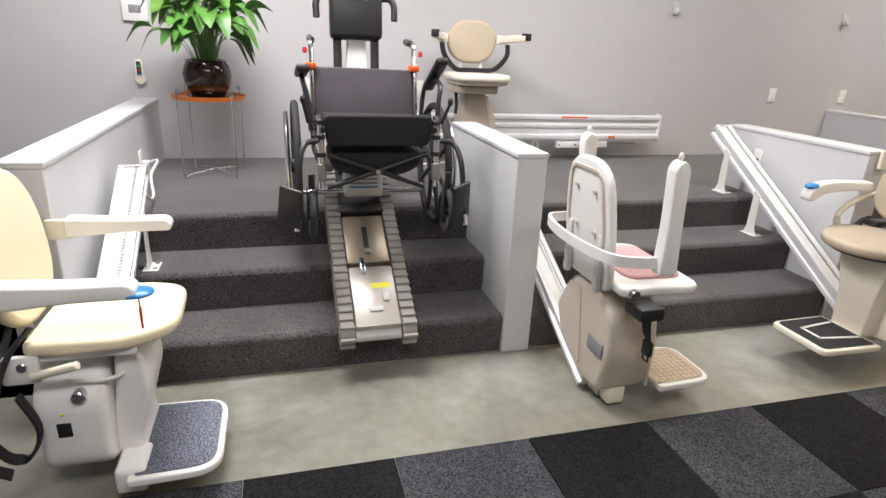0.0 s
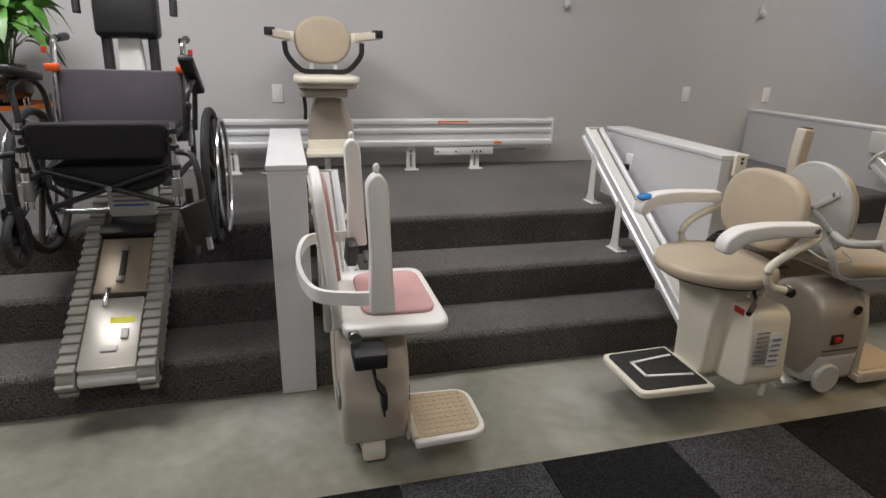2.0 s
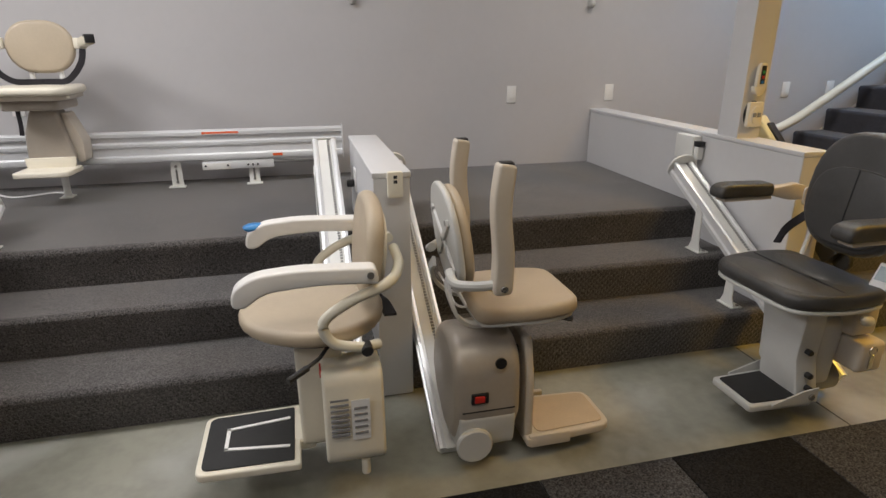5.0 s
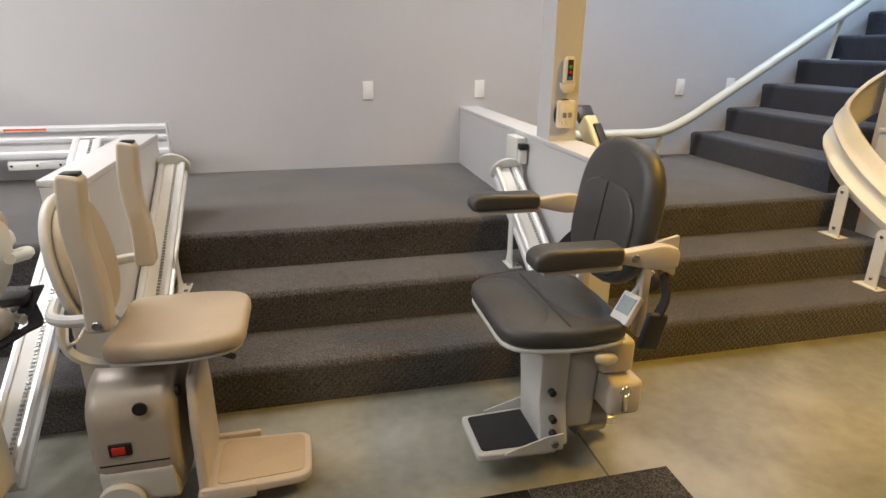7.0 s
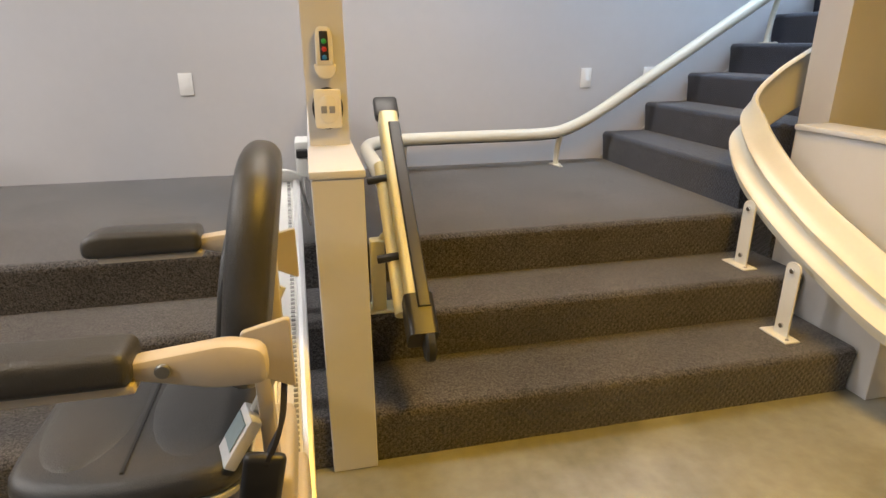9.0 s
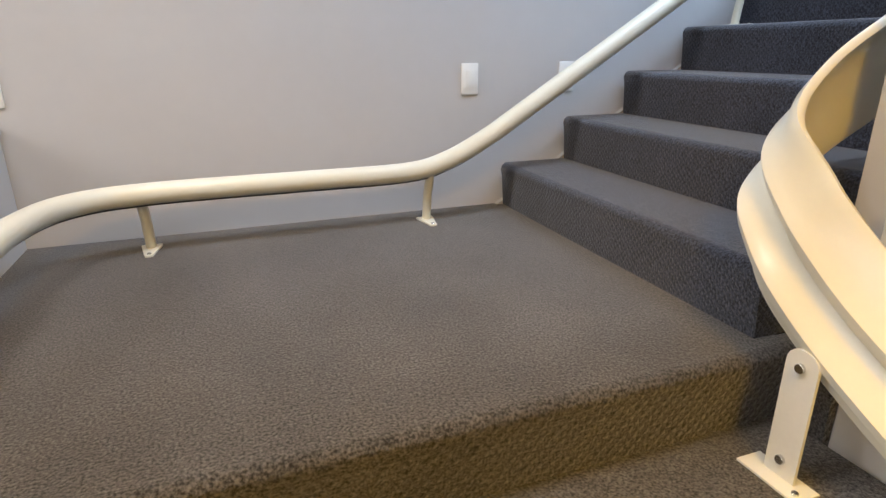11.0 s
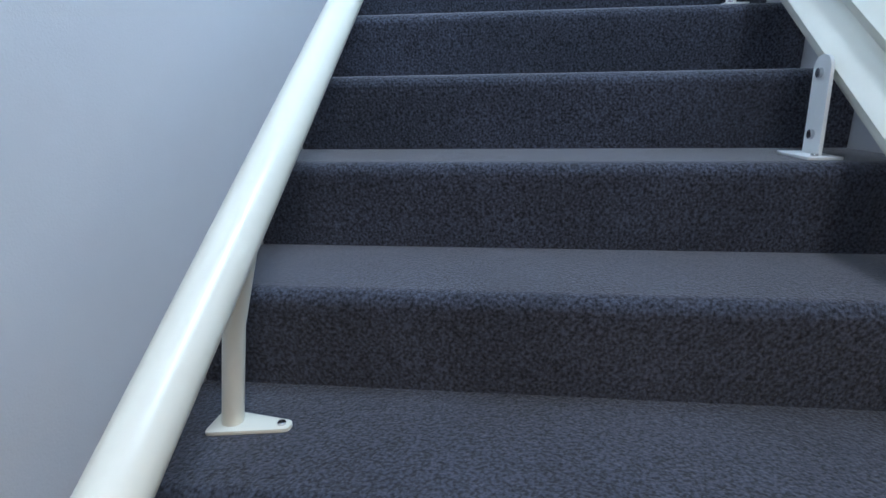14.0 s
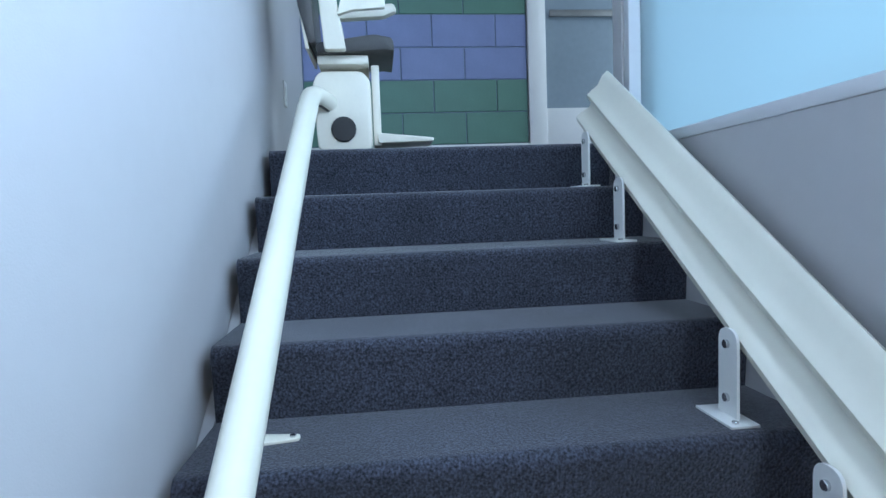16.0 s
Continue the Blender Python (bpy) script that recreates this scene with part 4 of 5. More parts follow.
    part("hinge", box(-0.06, 0.10, 0.03, 0.07, 0.08, 0.13, 0.01), WHITE, f)
    part("belt_strap", strap([(0.0, -0.27, 0.60), (0.16, -0.24, 0.55), (0.26, -0.25, 0.48), (0.30, -0.28, 0.36), (0.28, -0.25, 0.24), (0.26, -0.20, 0.22), (0.25, -0.17, 0.30), (0.26, -0.2, 0.42)], 0.03, 0.004, (0, 1, 0)), NYLON, th, "black seat belt strap")
    part("belt_strap", strap([(0.20, -0.16, 0.60), (0.24, -0.22, 0.52), (0.29, -0.25, 0.40), (0.33, -0.27, 0.26), (0.30, -0.24, 0.19)], 0.03, 0.004, (0, 1, 0)), NYLON, th)


def lift_rear():
    th = thing("stairlift", pose(0.405, 1.65, 0, 0, 0, 180), "taupe stairlift parked on a level wall rail", "stairlift", "stairlifts")
    body = rounded([(-0.13, 0.80), (0.12, 0.80), (0.11, 0.95), (0.06, 1.09), (-0.06, 1.09), (-0.09, 0.98)], 0.03)
    b = part("carriage", moved(plate(body, 0.16, 0.02, 3, axis="y"), pose(0, -0.06, 0)), TAUPE, th, "taupe carriage cover")
    part("side_shell", moved(plate(rounded([(-0.16, 0.78), (-0.12, 0.78), (-0.075, 1.06), (-0.10, 1.06), (-0.165, 0.90)], 0.02), 0.14, 0.01, 2, axis="y"), pose(0, -0.08, 0)), BEIGE, b)
    part("seat_block", pad(rounded([(-0.14, -0.08), (0.17, -0.08), (0.16, 0.20), (-0.12, 0.20)], 0.03), 1.085, 0.055, 0.012), TAUPE, th, "brown seat swivel block")
    o = rounded([(-0.19, -0.12), (0.19, -0.12), (0.20, 0.20), (0.16, 0.28), (-0.16, 0.28), (-0.20, 0.20)], 0.05)
    s0 = part("seat", pad(o, 1.165, 0.045, 0.018, 3), CREAM, th, "cream padded seat")
    part("seat_pan", pad([(x * 0.9, y * 0.9) for x, y in o], 1.14, 0.028, 0.006), BEIGE, s0)
    bo = [(0.175 * math.copysign(abs(math.cos(a)) ** 0.75, math.cos(a)), 1.415 + 0.142 * math.sin(a)) for a in [2 * math.pi * k / 32 for k in range(32)]]
    back = part("backrest", upright(bo, -0.10, 0.05, 0.022, 3, 1.2, 4), TAN, th, "tan vinyl oval backrest")
    for x in (-0.075, 0.075):
        part("back_post", cyl((x, -0.09, 1.19), (x, -0.09, 1.34), 0.014, 10), WHITE, back, "white back post")
    for s in (-1, 1):
        part("arm_mount", moved(box(-0.03, 0.03, -0.02, 0.02, -0.03, 0.03, 0.008), pose(s * 0.205, -0.07, 1.43)), CREAM, th)
        arm = rounded([(-0.06, 1.405), (-0.06, 1.45), (0.06, 1.465), (0.20, 1.47), (0.20, 1.425), (0.06, 1.415)], 0.015)
        a = part("armrest", moved(plate(arm, 0.05, 0.012, 2, axis="x"), pose(-0.025, 0, 0)), CREAM, th, "cream armrest")
        a.matrix_basis = pose(s * 0.235, -0.03, 0, 0, 0, -s * 26)
        part("control_cap", box(-0.024, 0.024, 0.155, 0.205, 1.43, 1.476, 0.004), BLACK, a, "black control cap")
        part("belt_strap", strap([(s * 0.235, 0.0, 1.40), (s * 0.22, 0.03, 1.32), (s * 0.14, 0.02, 1.235), (s * 0.04, -0.02, 1.225), (0, -0.03, 1.225)], 0.032, 0.003, (0, 1, 0)), NYLON, th, "black seat belt strap")
    f = part("footrest", pad(rounded([(-0.14, 0.06), (0.13, 0.06), (0.15, 0.28), (-0.13, 0.28)], [0.01, 0.01, 0.04, 0.04]), 0.735, 0.03, 0.010), CREAM, th, "cream folding footrest")
    part("foot_flap", moved(plate(rounded([(-0.12, 0.74), (0.12, 0.74), (0.13, 0.82), (-0.13, 0.82)], 0.01), 0.02, 0.004, 2, axis="y"), pose(0, 0.10, 0)), CREAM, f)
    part("belt_tail", strap([(0.135, 0.05, 1.085), (0.13, 0.06, 1.0), (0.135, 0.06, 0.94)], 0.022, 0.003, (0, 1, 0)), NYLON, th)
    part("lever", cyl((-0.14, 0.1, 1.15), (-0.18, 0.2, 1.155), 0.008, 8), CREAM, th)
    part("support_foot", join(box(-0.035, 0.035, -0.06, 0.02, LAND, LAND + 0.006), box(-0.02, 0.02, -0.03, -0.02, LAND, 0.80, 0.003)), PAINTED, th, "white steel support foot")
    # level rail behind it
    rl = thing("stairlift_rail", pose(0, 1.82, 0), "long level aluminium stairlift rail on brackets", "rail", "stairlift rails")
    prof = [(-0.02, 0.725), (0.03, 0.725), (0.03, 0.915), (-0.02, 0.915), (-0.03, 0.905), (-0.03, 0.885), (-0.012, 0.878), (-0.012, 0.85), (-0.024, 0.84), (-0.024, 0.825), (-0.010, 0.815), (-0.010, 0.77), (-0.03, 0.762), (-0.034, 0.745), (-0.03, 0.73)]
    part("beam", moved(plate(prof, 2.33, axis="x"), pose(-0.28, 0, 0)), ALU, rl)
    for x in (-0.288, 2.05):
        part("end_plate", box(x, x + 0.008, -0.04, 0.04, 0.715, 0.925, 0.002), ALU, rl)
    part("warning_label", box(1.18, 1.40, -0.0325, -0.0305, 0.888, 0.905), ORANGEP, rl, "orange and white warning label")
    part("label_text", box(1.19, 1.40, -0.0332, -0.0326, 0.889, 0.893), PAPER, rl)
    part("orange_tag", box(1.60, 1.66, -0.0365, -0.0345, 0.742, 0.758), ORANGEP, rl, "orange sticker")
    part("lower_bar", box(1.16, 1.60, -0.03, 0.0, 0.665, 0.715, 0.004), ALU, rl, "aluminium charge bar")
    part("drive_rod", box(1.60, 1.86, -0.02, 0.0, 0.69, 0.706, 0.002), STEEL, rl, "grey steel rod")
    part("clamp", box(1.16, 1.33, -0.037, -0.030, 0.665, 0.705, 0.003), PAINTED, rl, "white clamp plate")
    for x in (1.18, 1.315, 1.44, 1.47, 1.5):
        part("bolt", screw((x, -0.036, 0.69), (x, -0.042, 0.69), 0.007), BLACK, rl)
    for x in (-0.2, 0.995, 1.47):
        k = part("rail_bracket", join(plate(rounded([(x - 0.035, LAND), (x + 0.035, LAND), (x + 0.03, 0.72), (x - 0.03, 0.72)], [0.002, 0.002, 0.02, 0.02]), 0.006, axis="y"), box(x - 0.05, x + 0.05, -0.05, 0.006, LAND, LAND + 0.006, 0.001)), PAINTED, rl, "white steel foot bracket")
        part("slot", box(x - 0.006, x + 0.006, -0.003, 0.0, 0.60, 0.67), STEEL, k)
        for z in (0.59, 0.69):
            part("bolt", screw((x, -0.001, z), (x, -0.008, z), 0.009), STEEL, k)


lift_cream()
lift_pink()
lift_tan()
lift_beige()
lift_black()
lift_rear()


# ---- end bay, stairwell walls, window, door ----
w4 = structure("half_wall_5", box(5.945, 6.1, -0.07, 0.499, 0, 0.943, 0.003, 1), TRIM, "grey painted half wall beside the curved rail", "half wall")
part("cap", box(5.933, 6.112, -0.082, 0.499, 0.943, 0.965, 0.004), TRIM, w4, "painted wooden cap")
structure("wall_stair_low", box(6.1, 9.3, 0.50, SY0 - 0.002, 0, 2.86), WALL, "grey painted wall along the upper flight", "wall")
# the high opening is added, it lets the unseen fill through
structure("wall_stair_high", join(box(6.1, 8.03, 0.50, SY0 - 0.002, 2.86, 3.58), box(6.1, 6.22, 0.50, SY0 - 0.002, 3.58, 4.72), box(7.78, 8.03, 0.50, SY0 - 0.002, 3.58, 4.72), box(6.1, 8.03, 0.50, SY0 - 0.002, 4.72, CEIL)), WALL, "grey painted wall with a high opening added for fill light", "wall")
structure("wall_stair_head", box(8.03, 9.3, 0.50, SY0 - 0.002, 4.75, CEIL), WALL, "grey painted wall above the window", "wall")
structure("wall_stair_jamb", box(9.22, 9.3, 0.50, SY0 - 0.002, 2.86, 4.75), WALL, "grey painted window jamb", "wall")
structure("wall_landing_side", box(9.3, 11.2, -1.35, -1.2, 2.6, CEIL), WALL, "grey painted wall of the upper landing", "wall")
structure("wall_landing_near", box(9.15, 9.3, -1.35, 0.5, 2.6, CEIL), WALL, "grey painted wall of the upper landing", "wall")
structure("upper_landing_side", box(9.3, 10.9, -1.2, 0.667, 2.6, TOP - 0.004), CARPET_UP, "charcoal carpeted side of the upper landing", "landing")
GLASS = bpy.data.materials.new("frosted_glass")
GLASS.use_nodes = True
gb = GLASS.node_tree.nodes["Principled BSDF"]
gb.inputs["Base Color"].default_value = (0.24, 0.32, 0.32, 1)
gb.inputs["Transmission Weight"].default_value, gb.inputs["Roughness"].default_value = 1.0, 0.45
win = tagged(new("window_1"), "frosted blue-tinted window beside the upper stairs", "window", kind="structure")
part("window_frame", join(box(8.03, 9.22, 0.55, 0.668, 2.86, 2.895, 0.004), box(8.03, 8.065, 0.55, 0.655, 2.895, 4.75, 0.004), box(9.175, 9.22, 0.55, 0.655, 2.895, 4.75, 0.004), box(8.065, 9.175, 0.55, 0.655, 4.70, 4.75, 0.004)), TRIM, win, "grey painted frame")
pane = part("pane", box(8.065, 9.175, 0.60, 0.61, 2.895, 4.70), GLASS, win, "frosted blue glass pane")
pane.visible_shadow = False
# second window is made up, out of view, around the added fill
win2 = tagged(new("unseen_window"), "added frosted window high over the upper stairs, out of view", "window", kind="structure")
part("window_frame", join(box(6.22, 7.78, 0.59, 0.655, 3.58, 3.62, 0.003), box(6.22, 7.78, 0.59, 0.655, 4.68, 4.72, 0.003), box(6.22, 6.26, 0.59, 0.655, 3.62, 4.68, 0.003), box(7.74, 7.78, 0.59, 0.655, 3.62, 4.68, 0.003)), TRIM, win2, "grey painted frame")
pane2 = part("pane", box(6.26, 7.74, 0.62, 0.63, 3.62, 4.68), GLASS, win2, "frosted glass pane")
pane2.visible_shadow = False

GREENP = material("green_block_paint", (0.10, 0.215, 0.165), 0.5, 0, 0.08, 5, 0.4, 90)
PURPLE = material("blue_block_paint", (0.20, 0.24, 0.42), 0.5, 0, 0.08, 5, 0.4, 90)
MORTAR = material("painted_mortar", (0.16, 0.21, 0.27), 0.7, 0, 0.1, 8, 0.4, 90)
endw = structure("wall_end", box(10.76, 10.92, 0.62, YB, 2.6, CEIL), MORTAR, "painted concrete block wall in green and blue bands", "wall")
block_mesh = {}
for r in range(12):
    band = GREENP if r % 4 < 2 else PURPLE
    for c in range(-1, 4):
        y0, y1 = 0.62 + c * 0.4 + (0.2 if r % 2 else 0), 1.02 + c * 0.4 + (0.2 if r % 2 else 0)
        y0, y1 = max(y0, 0.62), min(y1, YB - 0.004)
        if y1 - y0 < 0.05:
            continue
        key = (round(y1 - y0, 3), band.name)
        if key not in block_mesh:
            block_mesh[key] = mesh_of("block", box(-0.001, 0.06, 0.003, y1 - y0 - 0.003, 0.003, 0.197, 0.003, 1), band)
        ob = new("block", block_mesh[key])
        ob.location = (10.755, y0, 3.075 + r * 0.2)
        ob.parent = endw
structure("baseboard", box(10.72, 10.74, 0.62, YB - 0.003, TOP, 3.07, 0.003), PAINTED, "white painted baseboard under the block wall", "baseboard")
DOORGLASS = material("grey_door_glass", (0.22, 0.27, 0.31), 0.08, 0, 0.1, 2)
door = tagged(new("door_1"), "white door with a grey glass panel at the stair head", "door", kind="structure")
part("door_frame", join(box(10.74, 10.85, 0.50, 0.615, TOP, 5.0, 0.004), box(10.74, 10.85, -0.55, -0.45, TOP, 5.0, 0.004), box(10.74, 10.85, -0.55, 0.615, 5.0, 5.1, 0.004), box(10.75, 10.84, -0.45, 0.50, TOP, 3.29, 0.004)), WHITE, door, "white painted frame")
part("pane", box(10.78, 10.80, -0.45, 0.50, 3.29, 5.0), DOORGLASS, door, "grey glass panel")
part("push_bar", box(10.74, 10.76, -0.40, 0.47, 3.86, 3.90, 0.004), STEEL, door, "grey push bar")
structure("wall_end_side", box(10.76, 10.92, -1.2, 0.62, 5.1, CEIL), WALL, "grey wall above the door", "wall")
structure("wall_end_strip", box(10.76, 10.92, -1.2, -0.55, 2.6, 5.1), WALL, "grey wall beside the door", "wall")

# ---- tube rail and its chair ----
tr = thing("tube_rail", pose(0, 0, 0), "ivory tubular rail bending round the landing and up the stairs", "rail", "stairlift rails")
TY = 1.815
run = [(4.26, 0.12, 0.43), (4.255, 0.34, 0.58), (4.25, 0.70, 0.74), (4.245, 1.15, 0.77), (4.25, 1.48, 0.77), (4.33, 1.72, 0.765), (4.55, TY - 0.01, 0.765), (5.0, TY, 0.765), (5.38, TY, 0.768), (5.54, TY, 0.80), (5.70, TY, 0.875), (5.88, TY, 0.985)]
for k in range(1, 10):
    run.append((5.88 + 0.365 * k, TY, 0.985 + 0.627 * 0.365 * k))
e = run[-1]
run += [(e[0] + 0.14, TY - 0.005, e[2] + 0.06), (e[0] + 0.24, TY - 0.04, e[2] + 0.06), (e[0] + 0.34, TY - 0.11, e[2] + 0.01)]
part("tube", tube(smooth_path(run, 7), 0.035, 16), IVORY, tr, "ivory enamelled tube")
part("rack", tube([p + Vector((0, -0.004, -0.033)) for p in smooth_path(run, 5)], 0.007, 6), BLACK, tr, "black rack strip under the tube")
def tube_foot(x, z, tubez):
    f = part("support_post", tube([(x, 1.87, z), (x, 1.85, (z + tubez) / 2), (x, TY, tubez - 0.03)], 0.017, 12, (1, 0, 0)), IVORY, tr, "ivory support post")
    part("foot_plate", moved(plate(rounded([(-0.035, 0.03), (-0.012, -0.095), (0.012, -0.095), (0.035, 0.03)], 0.010), 0.007, 0.001), pose(x, 1.87, z)), IVORY, f)
    part("screw", screw((x, 1.79, z + 0.006), (x, 1.79, z + 0.011), 0.007), CHROME, f)
tube_foot(4.50, LAND, 0.765)
tube_foot(5.478, LAND, 0.785)
for k in (4, 9):
    xx = X1 + G * k - 0.13
    tube_foot(xx, LAND + RU * k, 0.985 + 0.627 * (xx - 5.88))

ch = thing("stairlift", pose(e[0] + 0.36, 1.71, TOP, 0, 0, 180) @ Matrix.Diagonal((0.88, 0.88, 0.90, 1)), "cream stairlift with dark seat parked at the stair head", "stairlift", "stairlifts")
part("carriage", moved(plate(rounded([(-0.115, 0.0), (0.125, 0.0), (0.125, 0.30), (0.09, 0.34), (-0.10, 0.34), (-0.13, 0.29)], 0.03), 0.26, 0.012, 2, axis="x"), pose(-0.13, 0, 0)), CREAM, ch, "cream carriage cover")
part("tube_collar", cyl((0.125, 0.0, 0.09), (0.142, 0.0, 0.09), 0.055, 20, 0.004), BLACK, ch, "black collar round the tube")
part("foot_column", box(-0.05, 0.10, 0.13, 0.165, 0.02, 0.37, 0.006), CREAM, ch)
part("footrest", moved(plate(rounded([(0.15, 0.03), (0.15, 0.075), (0.40, 0.05), (0.40, 0.035)], 0.006), 0.24, 0.004, 2, axis="x"), pose(-0.12, 0, 0)), CREAM, ch, "cream footrest")
part("seat_base", box(-0.16, 0.16, -0.10, 0.12, 0.36, 0.40, 0.008), CREAM, ch)
part("seat", moved(plate(rounded([(-0.10, 0.40), (-0.10, 0.44), (0.15, 0.475), (0.23, 0.46), (0.235, 0.40), (0.20, 0.41), (0.10, 0.405)], 0.02), 0.40, 0.012, 2, axis="x"), pose(-0.20, 0, 0)), LEATHER, ch, "black vinyl seat")
part("backrest", moved(plate(rounded([(-0.13, 0.44), (-0.10, 0.44), (-0.125, 0.92), (-0.19, 0.92), (-0.17, 0.60)], 0.02), 0.38, 0.012, 2, axis="x"), pose(-0.19, 0, 0)), LEATHER, ch, "black vinyl backrest")
part("back_edge", moved(plate(rounded([(-0.145, 0.42), (-0.13, 0.42), (-0.185, 0.92), (-0.205, 0.92)], 0.006), 0.36, 0.004, 1, axis="x"), pose(-0.18, 0, 0)), CREAM, ch, "cream back shell")
for s in (-1, 1):
    part("arm_post", moved(plate(rounded([(-0.06, 0.40), (0.03, 0.40), (-0.01, 0.66), (-0.08, 0.66)], 0.012), 0.05, 0.008, 2, axis="x"), pose(s * 0.22 - 0.025, 0, 0)), CREAM, ch, "cream arm post")
    part("armrest", moved(plate(rounded([(-0.08, 0.655), (-0.08, 0.70), (0.25, 0.735), (0.27, 0.70), (0.20, 0.67)], 0.015), 0.06, 0.010, 2, axis="x"), pose(s * 0.22 - 0.03, 0, 0)), CREAM, ch, "cream armrest")
part("side_lever", moved(plate(rounded([(0.0, 0.53), (0.02, 0.60), (0.20, 0.60), (0.20, 0.56), (0.06, 0.55)], 0.012), 0.03, 0.006, 2, axis="x"), pose(0.24, 0, 0)), CREAM, ch, "cream folding side lever")

# ---- curved double rail ----
dr = thing("curved_rail", pose(0, 0, 0), "cream double-track rail curving up beside the stairs", "rail", "stairlift rails")
RY = 0.775
path = [(6.22, -0.62, 0.375), (5.98, -0.52, 0.38), (5.86, -0.36, 0.395), (5.825, -0.18, 0.435), (5.81, 0.05, 0.53), (5.80, 0.25, 0.625), (5.795, 0.45, 0.745), (5.805, 0.59, 0.86), (5.865, 0.70, 0.965), (6.04, RY - 0.012, 1.065), (6.30, RY, 1.205)]
for k in range(1, 7):
    path.append((6.30 + 0.49 * k, RY, 1.205 + 0.63 * 0.49 * k))
prof = [(a * 0.9, b * 0.86) for a, b in [(0.052, 0.130), (0.040, 0.136), (0.024, 0.116), (0.012, 0.072), (-0.012, 0.048), (-0.024, 0.032), (-0.020, 0.016), (-0.002, -0.006), (-0.006, -0.028), (-0.040, -0.052), (-0.054, -0.072), (-0.048, -0.092), (-0.020, -0.100), (-0.014, -0.136), (0.020, -0.136), (0.026, -0.10), (0.018, -0.05), (0.022, 0.05), (0.036, 0.10), (0.056, 0.120)]]
part("track", sweep(smooth_path(path, 9), prof), IVORY, dr, "cream extruded double track", 50)
def track_foot(x, y, z, top, face):
    w = 0.034
    m = pose(x, y, z, 0, 0, face)
    k = part("track_bracket", moved(join(plate(rounded([(-w, 0), (w, 0), (w, top - z), (-w, top - z)], [0.002, 0.002, w, w]), 0.007, axis="y"), box(-0.07, 0.07, -0.035, 0.03, 0, 0.006, 0.001)), m), PAINTED, dr, "white steel foot bracket")
    for h in (0.045, top - z - 0.035):
        part("bolt", moved(screw((0, 0, h), (0, -0.008, h), 0.010), m), CHROME, k)
    part("bolt", moved(screw((0.052, -0.015, 0.005), (0.052, -0.015, 0.011), 0.007), m), CHROME, k)
track_foot(5.745, 0.455, 2 * R, 0.66, -90)
track_foot(5.725, 0.155, R, 0.495, -90)
for k in (3, 4, 6, 8, 9, 11, 12):
    xx = X1 + G * k - 0.19
    track_foot(xx, 0.838, LAND + RU * k, LAND + RU * k + 0.20, 180)

# ---- folded platform lift on the pillar wall ----
YEL = material("pale_yellow_enamel", (0.76, 0.70, 0.42), 0.32, 0, 0.04, 5)
pl = thing("platform_lift", pose(4.255, -0.12, 0), "folded pale yellow platform lift with black edging", "platform lift")
a, b = Vector((0, 0.76, 1.035)), Vector((0, 0.13, 0.49))
def along(t, dx=0.0, dn=0.0):
    p = a.lerp(b, t)
    return p + Vector((dx, 0.73 * dn, -0.68 * dn))
part("panel", sweep([along(0.03), along(0.97)], rounded([(-0.034, -0.05), (0.034, -0.05), (0.034, 0.05), (-0.034, 0.05)], 0.02)), YEL, pl, "pale yellow folded panel")
part("edge_strip", sweep([along(0.10, 0.012, -0.055), along(0.97, 0.012, -0.055)], rounded([(-0.02, -0.008), (0.02, -0.008), (0.02, 0.008), (-0.02, 0.008)], 0.006)), BLACK, pl, "black rubber edge strip")
part("side_tube", tube([along(0.25, -0.045, 0.04), along(0.96, -0.045, 0.04)], 0.024, 12), YEL, pl)
part("top_cap", moved(box(-0.045, 0.045, -0.05, 0.05, -0.015, 0.025, 0.012), pose(0, 0.78, 1.05, 41, 0, 0)), BLACK, pl, "black plastic cap")
part("boot", sweep([along(0.92), along(1.03), along(1.08)], rounded([(-0.045, -0.055), (0.045, -0.055), (0.045, 0.055), (-0.045, 0.055)], 0.02)), BLACK, pl, "black rubber boot")
part("wheel", cyl((0.0, 0.06, 0.44), (0.03, 0.06, 0.44), 0.05, 20, 0.006), RUBBER, pl, "black rubber wheel")
part("link_arm", tube([along(0.34, 0.03), along(0.34, -0.10, 0.03)], 0.014, 10), BLACK, pl, "black link arm")
part("link_arm", tube([along(0.72, 0.03), along(0.72, -0.10, 0.03)], 0.014, 10), BLACK, pl, "black link arm")
part("stand", join(box(-0.11, -0.06, 0.46, 0.52, 2 * R, 0.64, 0.006), box(-0.12, -0.01, 0.44, 0.54, 2 * R, 2 * R + 0.007, 0.001), tube([(-0.08, 0.49, 0.62), (-0.06, 0.49, 0.65), (-0.03, 0.50, 0.66)], 0.013, 8)), YEL, pl, "pale yellow foot post")

# ---- wall fittings ----
def switch(x, z, m=None):
    s = thing("blank_switch_plate", m or pose(x, YB, z), "white blank switch plate on the wall", "switch plate", "switch plates")
    part("plate", moved(box(-0.036, 0.036, -0.008, 0, -0.06, 0.06, 0.003), pose(0, 0, 0)), WHITE, s)
    part("insert", box(-0.018, 0.018, -0.010, -0.0075, -0.034, 0.034, 0.001), WHITE, s)
    return s
for x, z in ((-0.676, 1.06), (0.108, 1.066), (3.315, 1.083), (4.105, 1.085), (5.717, 1.082), (6.158, 1.085), (10.0, 3.25)):
    switch(x, z)

